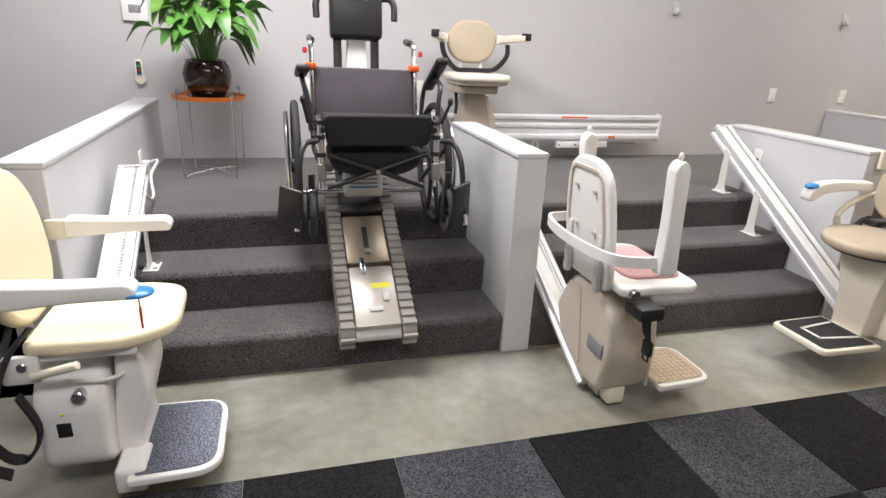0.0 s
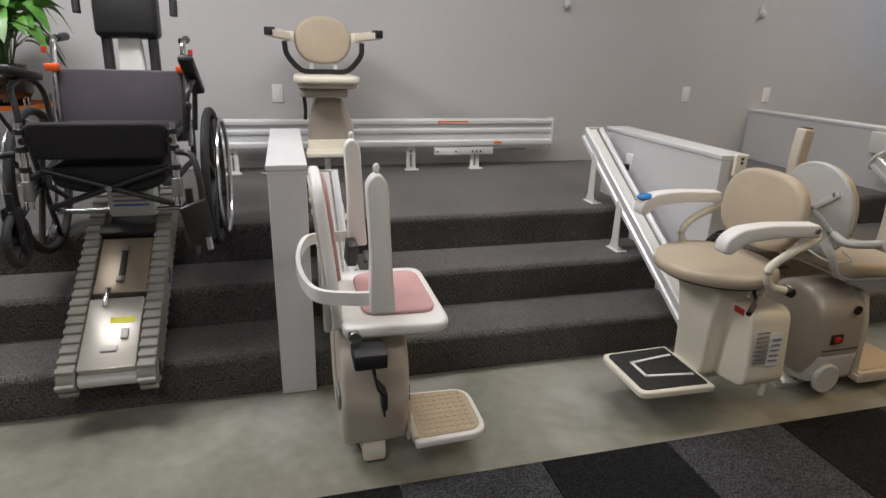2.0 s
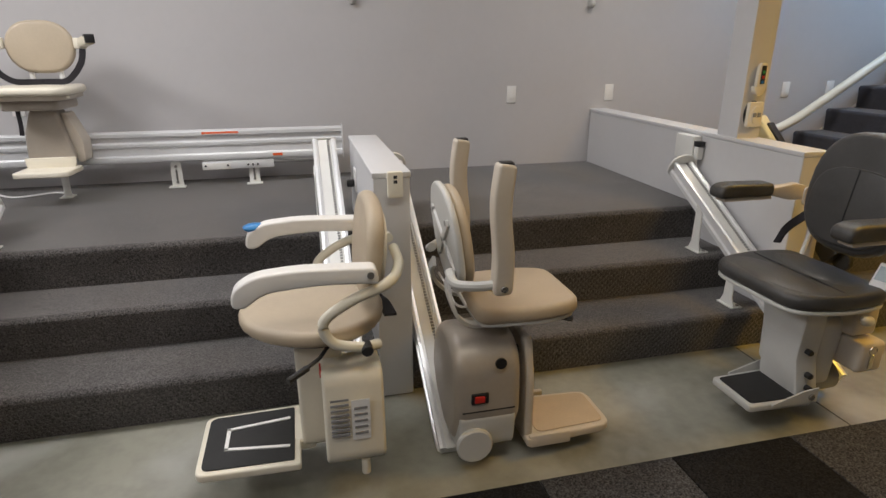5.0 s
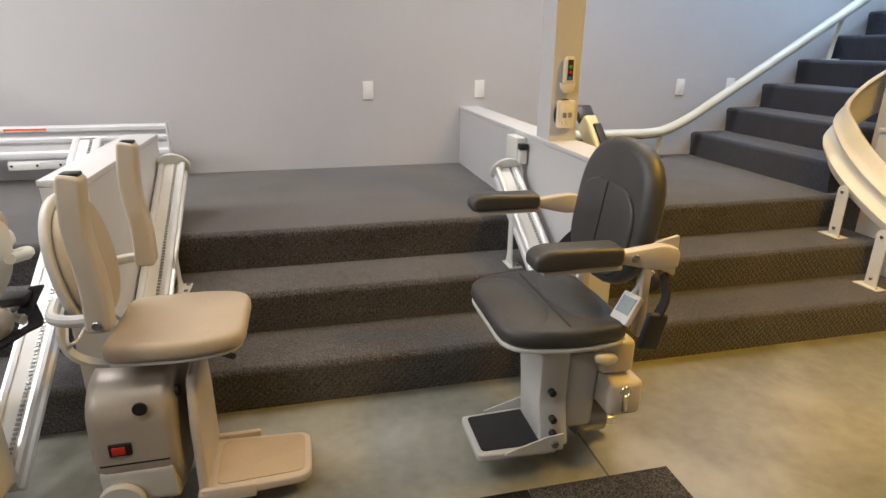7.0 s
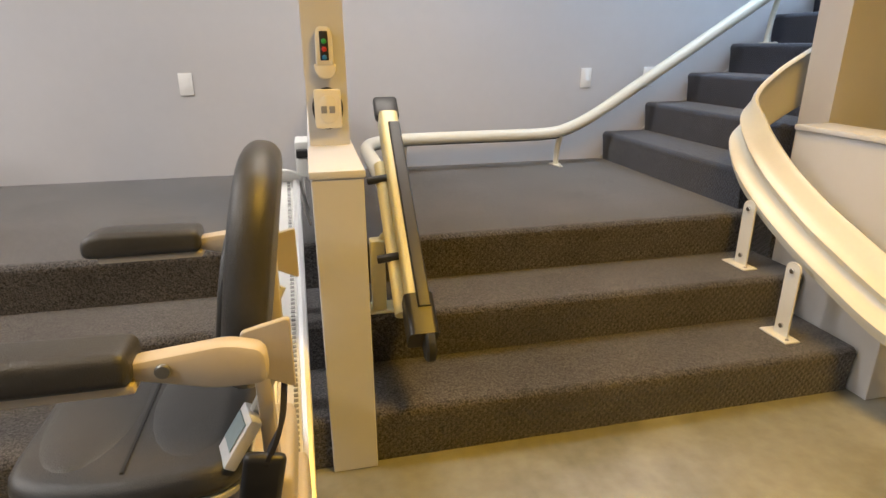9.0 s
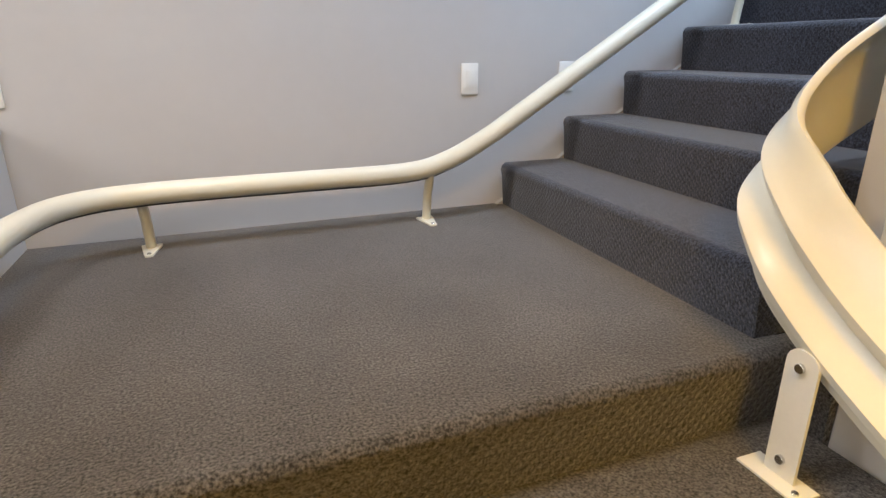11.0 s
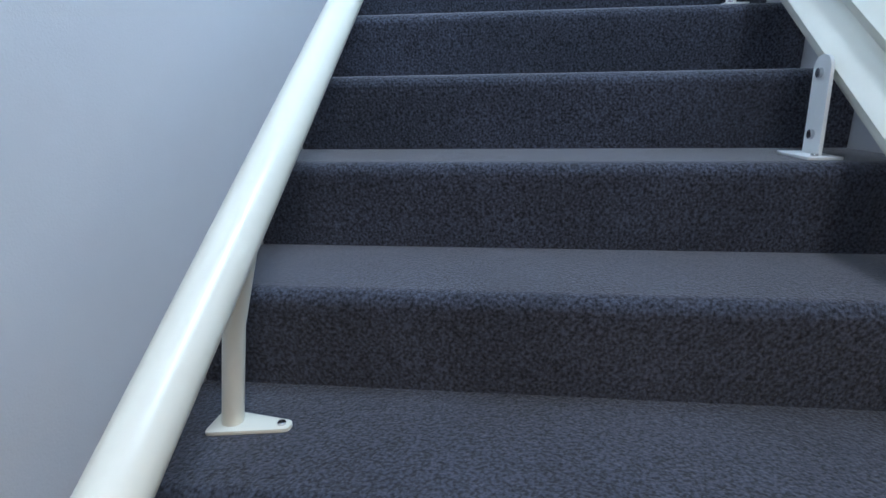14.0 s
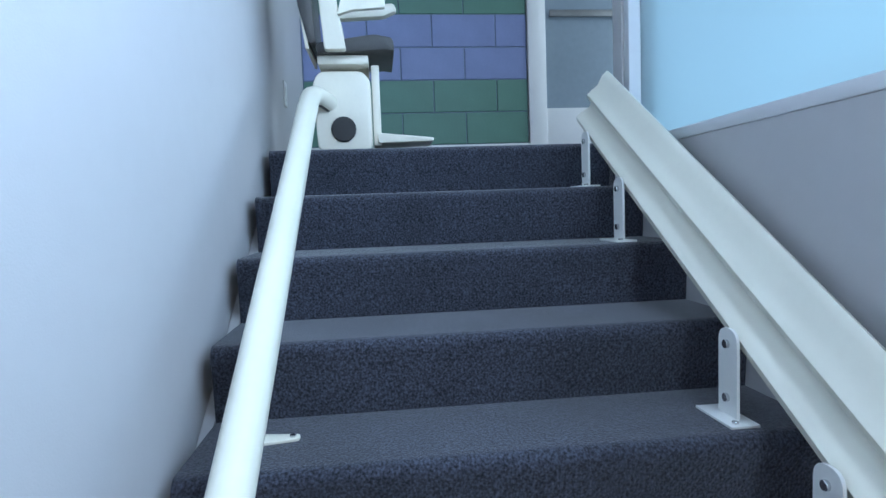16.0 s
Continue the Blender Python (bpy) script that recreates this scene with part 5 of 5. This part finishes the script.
def outlet(m, dark=True):
    o = thing("wall_outlet", m, "white wall outlet with a plug", "outlet", "wall outlets")
    part("plate", box(-0.035, 0.035, -0.008, 0, -0.057, 0.057, 0.003), WHITE, o)
    part("plug", box(-0.016, 0.016, -0.045, -0.008, -0.035, 0.0, 0.005), BLACK if dark else WHITE, o, "plugged-in adapter")
    return o
outlet(pose(W2[0], 0.70, 0.79, 0, 0, -90))
outlet(pose(W1[1], 0.93, 0.70, 0, 0, 90))
outlet(pose(W0[1], 1.30, 0.69, 0, 0, 90), False)
cable = tagged(part("power_cable", tube(smooth_path([(W0[1] + 0.04, 1.30, 0.675), (W0[1] + 0.10, 1.24, 0.70), (-1.58, 1.05, 0.66), (-1.54, 0.85, 0.60), (-1.53, 0.68, 0.63), (-1.54, 0.61, 0.74)], 7), 0.007, 8), WHITE), "thin white power cable from the outlet to the rail", "cable")
tagged(part("power_adapter", join(box(0.23, 0.32, 0.90, 0.97, 0.66, 0.70, 0.008), tube(smooth_path([(0.32, 0.93, 0.68), (0.37, 0.90, 0.64), (0.35, 0.86, 0.72)], 6), 0.006, 8)), BLACK), "black power adapter with a short cord", "adapter")
tagged(part("floor_cable", tube(smooth_path([(-0.02, 1.80, LAND + 0.006), (0.12, 1.70, LAND + 0.006), (0.30, 1.78, LAND + 0.006), (0.42, 1.70, LAND + 0.006)], 6), 0.006, 6), WHITE), "white cable lying on the carpeted landing", "cable")
ctl = thing("power_supply_box", pose(W3[0], 0.76, 0.865), "pale grey power box with hanging white cables", "power supply")
part("case", box(-0.055, 0, -0.08, 0.08, -0.06, 0.075, 0.006), PAINTED, ctl)
part("plug", box(-0.05, -0.01, -0.12, -0.085, -0.05, 0.02, 0.006), PAINTED, ctl)
part("inlet", box(-0.05, -0.008, -0.125, -0.08, 0.022, 0.05, 0.003), BLACK, ctl)
for k in range(3):
    part("cable", tube(smooth_path([(-0.03, -0.09, -0.05), (-0.03 - 0.008 * k, -0.11 + 0.02 * k, -0.13), (-0.02, -0.05 - 0.03 * k, -0.2 - 0.02 * k), (-0.035, -0.12, -0.16), (-0.05, -0.10, -0.09 - 0.02 * k)], 6), 0.004, 6), WHITE, ctl)

def remote(m, name="remote_control"):
    r = thing(name, m, "cream wall-mounted remote with coloured buttons", "remote", "wall remotes")
    part("body", moved(plate(rounded([(-0.028, -0.02), (0.028, -0.02), (0.026, 0.075), (0.018, 0.095), (-0.018, 0.095), (-0.026, 0.075)], 0.012), 0.022, 0.006, 2, axis="y"), pose(0, -0.034, 0)), CREAM, r)
    part("cradle", moved(plate(rounded([(-0.036, -0.015), (0.036, -0.015), (0.03, -0.045), (0.012, -0.062), (-0.012, -0.062), (-0.03, -0.045)], 0.01), 0.03, 0.006, 2, axis="y"), pose(0, -0.030, 0)), CREAM, r)
    part("button_strip", box(-0.013, 0.013, -0.0365, -0.0335, -0.005, 0.082, 0.002), BLACK, r, "black button strip")
    for z, c in ((0.052, GREEN), (0.028, RED), (0.004, BLUE)):
        part("button", ball(0, -0.037, z, 0.008, 0.003, 0.008, 12), c, r)
    return r
remote(pose(4.035, 0.42, 1.24))
remote(pose(-1.758, YB, 1.115))
cp = thing("call_station", pose(4.035, 0.42, 1.085), "cream call station with two grey buttons on the pillar", "call station")
part("backing", moved(lathe([(0.05, 0), (0.05, 0.004)], 24), pose(0, 0, 0, 90) @ Matrix.Diagonal((1, 1.35, 1, 1))), BLACK, cp, "black oval backing plate")
part("body", moved(plate(rounded([(-0.043, -0.062), (0.043, -0.062), (0.043, 0.062), (-0.043, 0.062)], 0.012), 0.026, 0.006, 2, axis="y"), pose(0, -0.031, 0)), CREAM, cp)
part("raised_oval", moved(plate(oval(0.03, 0.045, 0.0, 20, 2.2), 0.006, 0.003, 2, axis="y"), pose(0, -0.036, 0)), CREAM, cp)
for x in (-0.013, 0.013):
    part("button", box(x - 0.009, x + 0.009, -0.040, -0.034, -0.012, 0.01, 0.002), GREYBAR, cp, "grey square button")
cw = thing("call_button", pose(2.115, -0.032, 0.922), "small cream call button with arrows on the half wall", "call button")
part("body", moved(plate(rounded([(-0.03, -0.05), (0.03, -0.05), (0.03, 0.05), (-0.03, 0.05)], 0.01), 0.022, 0.006, 2, axis="y"), pose(0, -0.022, 0)), CREAM, cw)
for z in (0.012, 0.030):
    part("arrow", box(-0.007, 0.007, -0.024, -0.0215, z - 0.006, z + 0.006, 0.001), BLACK, cw)
th = thing("thermostat", pose(-1.741, YB, 1.50), "white wall thermostat with a dark display", "thermostat")
part("case", box(-0.075, 0.075, -0.025, 0, -0.06, 0.06, 0.006), WHITE, th)
part("display", box(-0.035, 0.035, -0.028, -0.0245, -0.012, 0.036, 0.002), GREYBAR, th)
for x in (2.185, 3.90):
    s = thing("wall_sensor", pose(x, YB, 1.73), "small grey hook-shaped wall sensor", "sensor", "wall sensors")
    part("base", box(-0.022, 0.022, -0.012, 0, -0.05, 0.05, 0.006), SHELL, s)
    part("head", ball(0, -0.03, -0.02, 0.022, 0.026, 0.03, 14), SHELL, s)

# ---- plant on its stand ----
st = thing("plant_stand", pose(-1.30, 1.52, LAND) @ Matrix.Diagonal((1, 1, 0.94, 1)), "orange tray table on thin chrome wire legs", "side table")
part("tray", lathe([(0.20, 0.485), (0.205, 0.487), (0.212, 0.512), (0.207, 0.512), (0.198, 0.492), (0.01, 0.492)], 36), ORANGE, st, "orange round tray")
for k in range(4):
    an = math.radians(40 + 90 * k)
    c, s = math.cos(an), math.sin(an)
    part("leg", tube([(0.217 * c, 0.217 * s, 0.55), (0.217 * c, 0.217 * s, 0.30), (0.215 * c, 0.215 * s, 0.03), (0.205 * c, 0.205 * s, 0.004), (0.17 * c, 0.17 * s, 0.02), (0.0, 0.0, 0.035 + 0.004 * (k % 2))], 0.0045, 8, (-s, c, 0)), CHROME, st, "thin chrome wire leg")
    part("handle_loop", tube([(0.217 * c - 0.02 * s, 0.217 * s + 0.02 * c, 0.51), (0.217 * c - 0.02 * s, 0.217 * s + 0.02 * c, 0.555), (0.217 * c, 0.217 * s, 0.556)], 0.004, 8, (c, s, 0)), CHROME, st)
pt = thing("potted_plant", pose(-1.30, 1.52, LAND + 0.464) @ Matrix.Diagonal((1.08, 1.08, 1.05, 1)), "leafy green houseplant in a dark glazed pot", "plant")
part("pot", lathe([(0.075, 0.0), (0.085, 0.006), (0.118, 0.07), (0.128, 0.125), (0.118, 0.175), (0.105, 0.195), (0.110, 0.205), (0.100, 0.207), (0.094, 0.19), (0.02, 0.185)], 36), POT, pt, "dark brown glazed ceramic pot")
part("saucer", lathe([(0.10, 0.001), (0.12, 0.012), (0.115, 0.014), (0.05, 0.006)], 30), POT, pt)
rng = random.Random(4)
def leaf(bm, base, azim, reach, height, droop, length, width, lean):
    """One arching stem with a broad pointed blade."""
    d = Vector((math.cos(azim), math.sin(azim), 0))
    pts = [base, base + d * reach * 0.25 + Vector((0, 0, height * 0.7)), base + d * reach * 0.6 + Vector((0, 0, height))]
    tip = pts[-1] + d * length * 0.62 + Vector((0, 0, -droop * length))
    side = Vector((-d.y, d.x, 0)) * math.cos(lean) + Vector((0, 0, math.sin(lean)))
    mid = smooth_path([pts[1], pts[2], pts[2] + d * length * 0.34 + Vector((0, 0, 0.10 * length - droop * length * 0.3)), tip], 4)[4:]
    rows = []
    n = len(mid) - 1
    for i, p in enumerate(mid):
        t = i / n
        w = width * (math.sin(math.pi * min(1, t ** 0.75)) ** 0.8) * 0.5 + 0.001
        up = Vector((0, 0, 0.28 * w))
        rows.append([bm.verts.new(p - side * w + up), bm.verts.new(p - side * w * 0.5 + up * 0.3), bm.verts.new(p), bm.verts.new(p + side * w * 0.5 + up * 0.3), bm.verts.new(p + side * w + up)])
    for q, r in zip(rows, rows[1:]):
        for k in range(4):
            bm.faces.new((q[k], q[k + 1], r[k + 1], r[k]))
    return pts
for k in range(105):
    bm = bmesh.new()
    az = rng.uniform(0, 2 * math.pi)
    ring = rng.random()
    base = Vector((0.05 * math.cos(az) * ring, 0.05 * math.sin(az) * ring, 0.18))
    reach = 0.05 + 0.27 * ring * rng.uniform(0.7, 1.1)
    if math.sin(az) > 0.3:
        reach *= 0.6
    p = leaf(bm, base, az + rng.uniform(-0.2, 0.2), reach, rng.uniform(0.18, 0.46) * (1.15 - 0.5 * ring), rng.uniform(-0.1, 0.65) * (0.3 + ring), rng.uniform(0.16, 0.26), rng.uniform(0.06, 0.10), rng.uniform(-0.5, 0.5))
    part("leaf", bm, LEAF, pt, smooth=80)
    part("stem", tube(smooth_path(p, 3), 0.0025, 5, (0.3, 0.9, 0.1)), STEMM, pt)


# ---- stair climber with a wheelchair ----
cl = thing("stair_climber", pose(-0.535, -0.085, 0.132), "grey tracked stair climber lying up the steps", "stair climber")
ang = math.atan2(R, D)
tilt = pose(0, 0, 0, math.degrees(ang))
LEN = 1.16
lug_mesh = mesh_of("track_lug", box(-0.032, 0.032, -0.012, 0.012, 0.0, 0.016, 0.004, 1), TRACKRUB)
for s in (-1, 1):
    x = s * 0.135
    loop = [(0.0, 0.035), (0.02, 0.0), (LEN - 0.02, 0.0), (LEN, 0.035), (LEN, 0.075), (LEN - 0.03, 0.105), (0.03, 0.105), (0.0, 0.075)]
    tk = part("track_belt", moved(moved(plate(rounded(loop, 0.04, 4), 0.062, 0.004, 1, axis="x"), pose(x - 0.031, 0, 0)), tilt), TRACKRUB, cl, "grey ribbed rubber track")
    for k in range(26):
        for zl in (0.100, -0.011):
            ob = new("track_lug", lug_mesh)
            ob.matrix_basis = tilt @ pose(x, 0.047 + k * 0.0425, zl)
            ob.parent = tk
    for z in (0.03, 0.075):
        part("track_lug", moved(box(x - 0.032, x + 0.032, -0.011, 0.004, z - 0.012, z + 0.012, 0.003, 1), tilt), TRACKRUB, tk)
    for y in (0.06, 0.5, LEN - 0.06):
        part("roller", moved(cyl((x - 0.035, y, 0.052), (x + 0.035, y, 0.052), 0.034, 18, 0.003), tilt), CHROME, tk, "steel track roller")
part("lower_cover", moved(box(-0.10, 0.10, 0.04, 0.36, 0.05, 0.112, 0.01), tilt), material("champagne_metal", (0.50, 0.47, 0.42), 0.35, 0.5, 0.06, 5), cl, "champagne metal cover")
part("upper_cover", moved(box(-0.10, 0.10, 0.39, 0.68, 0.04, 0.100, 0.008), tilt), material("bronze_metal", (0.36, 0.30, 0.23), 0.35, 0.6, 0.06, 5), cl, "bronze metal cover")
part("handle_strip", moved(box(-0.012, 0.012, 0.44, 0.62, 0.100, 0.112, 0.004), tilt), BLACK, cl, "black strap handle")
for y in (0.45, 0.61):
    part("strap_clip", moved(box(-0.016, 0.016, y - 0.014, y + 0.014, 0.108, 0.118, 0.003), tilt), STEEL, cl)
part("frame", moved(box(-0.102, 0.102, 0.02, 1.1, 0.02, 0.045, 0.004), tilt), BLACK, cl)
part("yellow_label", moved(box(-0.01, 0.075, 0.235, 0.262, 0.1125, 0.1135), tilt), YELLOW, cl, "yellow warning sticker")
part("key_fob", moved(join(box(0.035, 0.062, 0.16, 0.205, 0.1125, 0.124, 0.004), box(-0.03, 0.03, 0.11, 0.135, 0.1125, 0.12, 0.004)), tilt), SHELL, cl, "grey key fob")
part("latch", moved(box(-0.045, -0.025, 0.31, 0.40, 0.112, 0.128, 0.003), tilt), CHROME, cl, "chrome latch")
part("end_axle", moved(cyl((-0.10, 0.03, 0.055), (0.10, 0.03, 0.055), 0.026, 16, 0.003), tilt), SHELL, cl)
part("control_bar", moved(box(-0.11, 0.11, 0.69, 0.74, 0.085, 0.125, 0.006), tilt), BLACK, cl, "black control bar")
for x in (-0.06, -0.02, 0.02, 0.06):
    part("lamp_button", moved(box(x - 0.012, x + 0.012, 0.695, 0.70, 0.092, 0.118, 0.002), tilt), BLUE if x < 0.05 else SHELL, cl)
part("battery_box", box(-0.075, 0.115, 0.58, 0.68, 0.52, 0.72, 0.015), PAINTED, cl, "white label on battery box")
for k in range(6):
    part("label_line", box(-0.05, 0.09, 0.577, 0.5795, 0.57 + k * 0.02, 0.578 + k * 0.02), BLUE if k == 0 else GREYBAR, cl)
for x in (-0.16, 0.11):
    part("upper_wheel", cyl((x, 0.86, 0.60), (x + 0.05, 0.86, 0.60), 0.09, 20, 0.01), RUBBER, cl, "grey rear wheel")
part("cross_bar", cyl((-0.28, 0.60, 0.55), (0.32, 0.60, 0.55), 0.012, 12), CHROME, cl, "steel support bar")
lean = pose(0, 0.86, 0.6, -6)
part("mast", moved(join(box(-0.085, -0.045, -0.02, 0.02, 0.0, 0.90, 0.006), box(0.105, 0.145, -0.02, 0.02, 0.0, 0.90, 0.006)), lean), BLACK, cl, "black mast posts")
part("mast_core", moved(plate(rounded([(-0.03, 0.0), (0.09, 0.0), (0.085, 0.50), (0.075, 0.67), (-0.015, 0.67), (-0.025, 0.50)], 0.02), 0.05, 0.01, 2, axis="y"), lean @ pose(0, -0.025, 0)), PAINTED, cl, "pale mast core")
part("control_head", moved(box(-0.10, 0.16, -0.06, 0.05, 0.66, 0.90, 0.025, 3), lean), BLACK, cl, "black control head")
part("display_label", moved(box(-0.03, 0.09, -0.063, -0.0605, 0.845, 0.87, 0.001), lean), PAPER, cl)
for s in (-1, 1):
    part("handlebar", moved(tube(smooth_path([(0.03 + s * 0.10, 0.0, 0.86), (0.03 + s * 0.17, 0.0, 0.865), (0.03 + s * 0.195, -0.01, 0.83), (0.03 + s * 0.195, -0.02, 0.76)], 6), 0.017, 12, (0, 1, 0)), lean), BLACK, cl, "black curved handlebar")

wc = thing("wheelchair", pose(-0.50, 0.03, 0), "folding wheelchair with black fabric seat held above the steps", "wheelchair")
part("backrest", upright(rounded([(-0.235, 1.06), (0.235, 1.06), (0.235, 1.355), (-0.235, 1.36)], 0.01), 0.50, 0.018, 0.007, -10, 1.06), material("charcoal_upholstery", (0.060, 0.050, 0.060), 0.55, 0, 0.15, 6, 0.4, 300), wc, "charcoal fabric backrest")
part("seat", moved(box(-0.225, 0.225, 0.10, 0.50, 1.015, 1.065, 0.02, 3), pose(0, 0, 0)), NYLON, wc, "black nylon seat")
part("seat_front", upright(rounded([(-0.22, 0.955), (0.22, 0.955), (0.23, 1.09), (-0.23, 1.09)], 0.03), 0.085, 0.03, 0.012, 8, 1.09), NYLON, wc, "black padded seat front")
part("seat_sling", moved(plate(rounded([(-0.20, 0.86), (-0.10, 0.83), (0.12, 0.83), (0.20, 0.87), (0.20, 0.94), (-0.20, 0.94)], 0.04), 0.28, 0.02, 2, axis="y"), pose(0, 0.16, 0)), NYLON, wc, "black hanging under-seat bag")
for a0, b0 in (((-0.215, 0.14, 0.93), (0.215, 0.16, 0.78)), ((0.215, 0.14, 0.93), (-0.215, 0.16, 0.78))):
    part("cross_brace", cyl(a0, b0, 0.012, 10), BLACK, wc, "black cross brace")
part("brace_bolt", cyl((0, 0.135, 0.855), (0, 0.118, 0.855), 0.012, 12, 0.002), CHROME, wc)
def wheel_parts(x, y, z, r, tyre, hub, spokes, rim=True):
    w = part("wheel", tube([(x, y + r * math.cos(k * math.pi / 20), z + r * math.sin(k * math.pi / 20)) for k in range(40)], tyre, 10, (1, 0, 0), True), RUBBER, wc, "black rubber tyre")
    part("hub", cyl((x - 0.025, y, z), (x + 0.025, y, z), hub, 16, 0.003), BLACK, w)
    for k in range(spokes):
        an = 2 * math.pi * k / spokes + 0.3
        part("spoke", sweep([(x, y + hub * math.cos(an), z + hub * math.sin(an)), (x, y + (r - tyre) * math.cos(an), z + (r - tyre) * math.sin(an))], circle(0.012, 6), (1, 0, 0)), BLACK, w)
    return w
for s in (-1, 1):
    w = wheel_parts(s * 0.335, 0.46, 0.82, 0.285, 0.017, 0.035, 8)
    xr = s * 0.375
    part("hand_rim", tube([(xr, 0.46 + 0.25 * math.cos(k * math.pi / 20), 0.82 + 0.25 * math.sin(k * math.pi / 20)) for k in range(40)], 0.009, 8, (1, 0, 0), True), CHROME, w, "dark metal hand rim")
    wheel_parts(s * 0.29, 0.03, 0.70, 0.085, 0.015, 0.022, 5)
    part("castor_fork", join(box(s * 0.29 - 0.022, s * 0.29 - 0.018, 0.0, 0.05, 0.69, 0.82, 0.001), box(s * 0.29 + 0.018, s * 0.29 + 0.022, 0.0, 0.05, 0.69, 0.82, 0.001), cyl((s * 0.29, 0.03, 0.81), (s * 0.29, 0.03, 0.87), 0.014, 12)), BLACK, wc, "black castor fork")
    part("front_post", cyl((s * 0.245, 0.07, 0.80), (s * 0.245, 0.11, 1.10), 0.014, 12), CHROME, wc, "chrome front post")
    part("spring_sleeve", cyl((s * 0.245, 0.073, 0.83), (s * 0.245, 0.085, 0.90), 0.021, 14, 0.004), STEEL, wc)
    for z in (0.93, 1.0, 1.06):
        part("clamp", cyl((s * 0.245, 0.088 + (z - 0.93) * 0.13, z), (s * 0.245, 0.089 + (z - 0.93) * 0.13, z + 0.02), 0.020, 12, 0.002), BLACK, wc)
    part("side_frame", tube(smooth_path([(s * 0.245, 0.09, 0.90), (s * 0.25, 0.30, 0.90), (s * 0.25, 0.50, 0.90), (s * 0.25, 0.54, 0.98), (s * 0.25, 0.545, 1.06)], 5), 0.012, 10, (1, 0, 0)), BLACK, wc, "black side frame tube")
    part("seat_rail", cyl((s * 0.235, 0.08, 1.04), (s * 0.235, 0.54, 1.04), 0.012, 10), BLACK, wc)
    part("back_post", tube(smooth_path([(s * 0.245, 0.51, 0.95), (s * 0.245, 0.53, 1.15), (s * 0.245, 0.575, 1.33), (s * 0.245, 0.60, 1.375), (s * 0.24, 0.66, 1.385)], 5), 0.012, 10, (1, 0, 0)), CHROME, wc, "chrome back post")
    part("grip", cyl((s * 0.24, 0.62, 1.383), (s * 0.24, 0.74, 1.39), 0.017, 12, 0.004), BLACK, wc, "black push grip")
    part("orange_wrap", box(s * 0.245 - 0.03, s * 0.245 + 0.02, 0.525, 0.565, 1.255, 1.285, 0.006), ORANGEP, wc, "orange strap on the post")
    part("red_knob", cyl((s * 0.275, 0.56, 1.325), (s * 0.275, 0.562, 1.35), 0.010, 10, 0.003), RED, wc, "red release knob")
    part("arm_pad", moved(box(-0.028, 0.028, -0.15, 0.15, -0.016, 0.016, 0.012, 3), pose(s * 0.30, 0.36, 1.255, -8 if s < 0 else -28, 0, 0)), BLACK, wc, "black armrest pad")
    part("arm_post", tube(smooth_path([(s * 0.275, 0.20, 1.02), (s * 0.285, 0.22, 1.15), (s * 0.30, 0.26, 1.215), (s * 0.30, 0.40, 1.235), (s * 0.285, 0.50, 1.18), (s * 0.27, 0.50, 1.02)], 5), 0.011, 10, (1, 0, 0)), BLACK, wc, "black armrest frame")
    part("brake_lever", join(cyl((s * 0.29, 0.17, 1.06), (s * 0.31, 0.12, 1.15), 0.007, 8), ball(s * 0.31, 0.118, 1.158, 0.012, 0.012, 0.018, 10)), BLACK, wc, "black brake lever")
    part("hanger", tube(smooth_path([(s * 0.26, 0.07, 1.0), (s * 0.31, 0.04, 0.99), (s * 0.335, 0.0, 0.92), (s * 0.345, -0.03, 0.78), (s * 0.35, -0.04, 0.70)], 6), 0.012, 10, (1, 0, 0)), BLACK, wc, "black footrest hanger")
    foot = moved(box(-0.05, 0.05, -0.008, 0.008, -0.085, 0.085, 0.006, 2), pose(s * 0.40 - (-0.02 if s < 0 else 0.075), -0.06, 0.76, 10, -12 * s, 30 * s))
    part("footplate", foot, BLACK, wc, "black flip-up footplate")
    part("heel_loop", tube([(s * 0.35, -0.04, 0.70), (s * 0.355, -0.05, 0.655)], 0.013, 10, (1, 0, 0)), CHROME, wc)

# ---- carpet tiles on the floor ----
mats = tagged(new("floor_mat"), "black and grey checkered carpet tiles on the concrete", "carpet tiles", kind="structure")
TS = 0.51
tile = {}
for i in range(-4, 10):
    for j in range(4):
        dark = (i + j) % 2 == 0
        if dark not in tile:
            tile[dark] = mesh_of("carpet_tile", box(0.0015, TS - 0.0015, -TS + 0.0015, -0.0015, 0.0, 0.008, 0.002, 1), MAT_DARK if dark else MAT_GREY)
        ob = new("carpet_tile", tile[dark])
        ob.location = (-1.08 + TS * i, -0.657 - TS * j, 0.0)
        ob.parent = mats
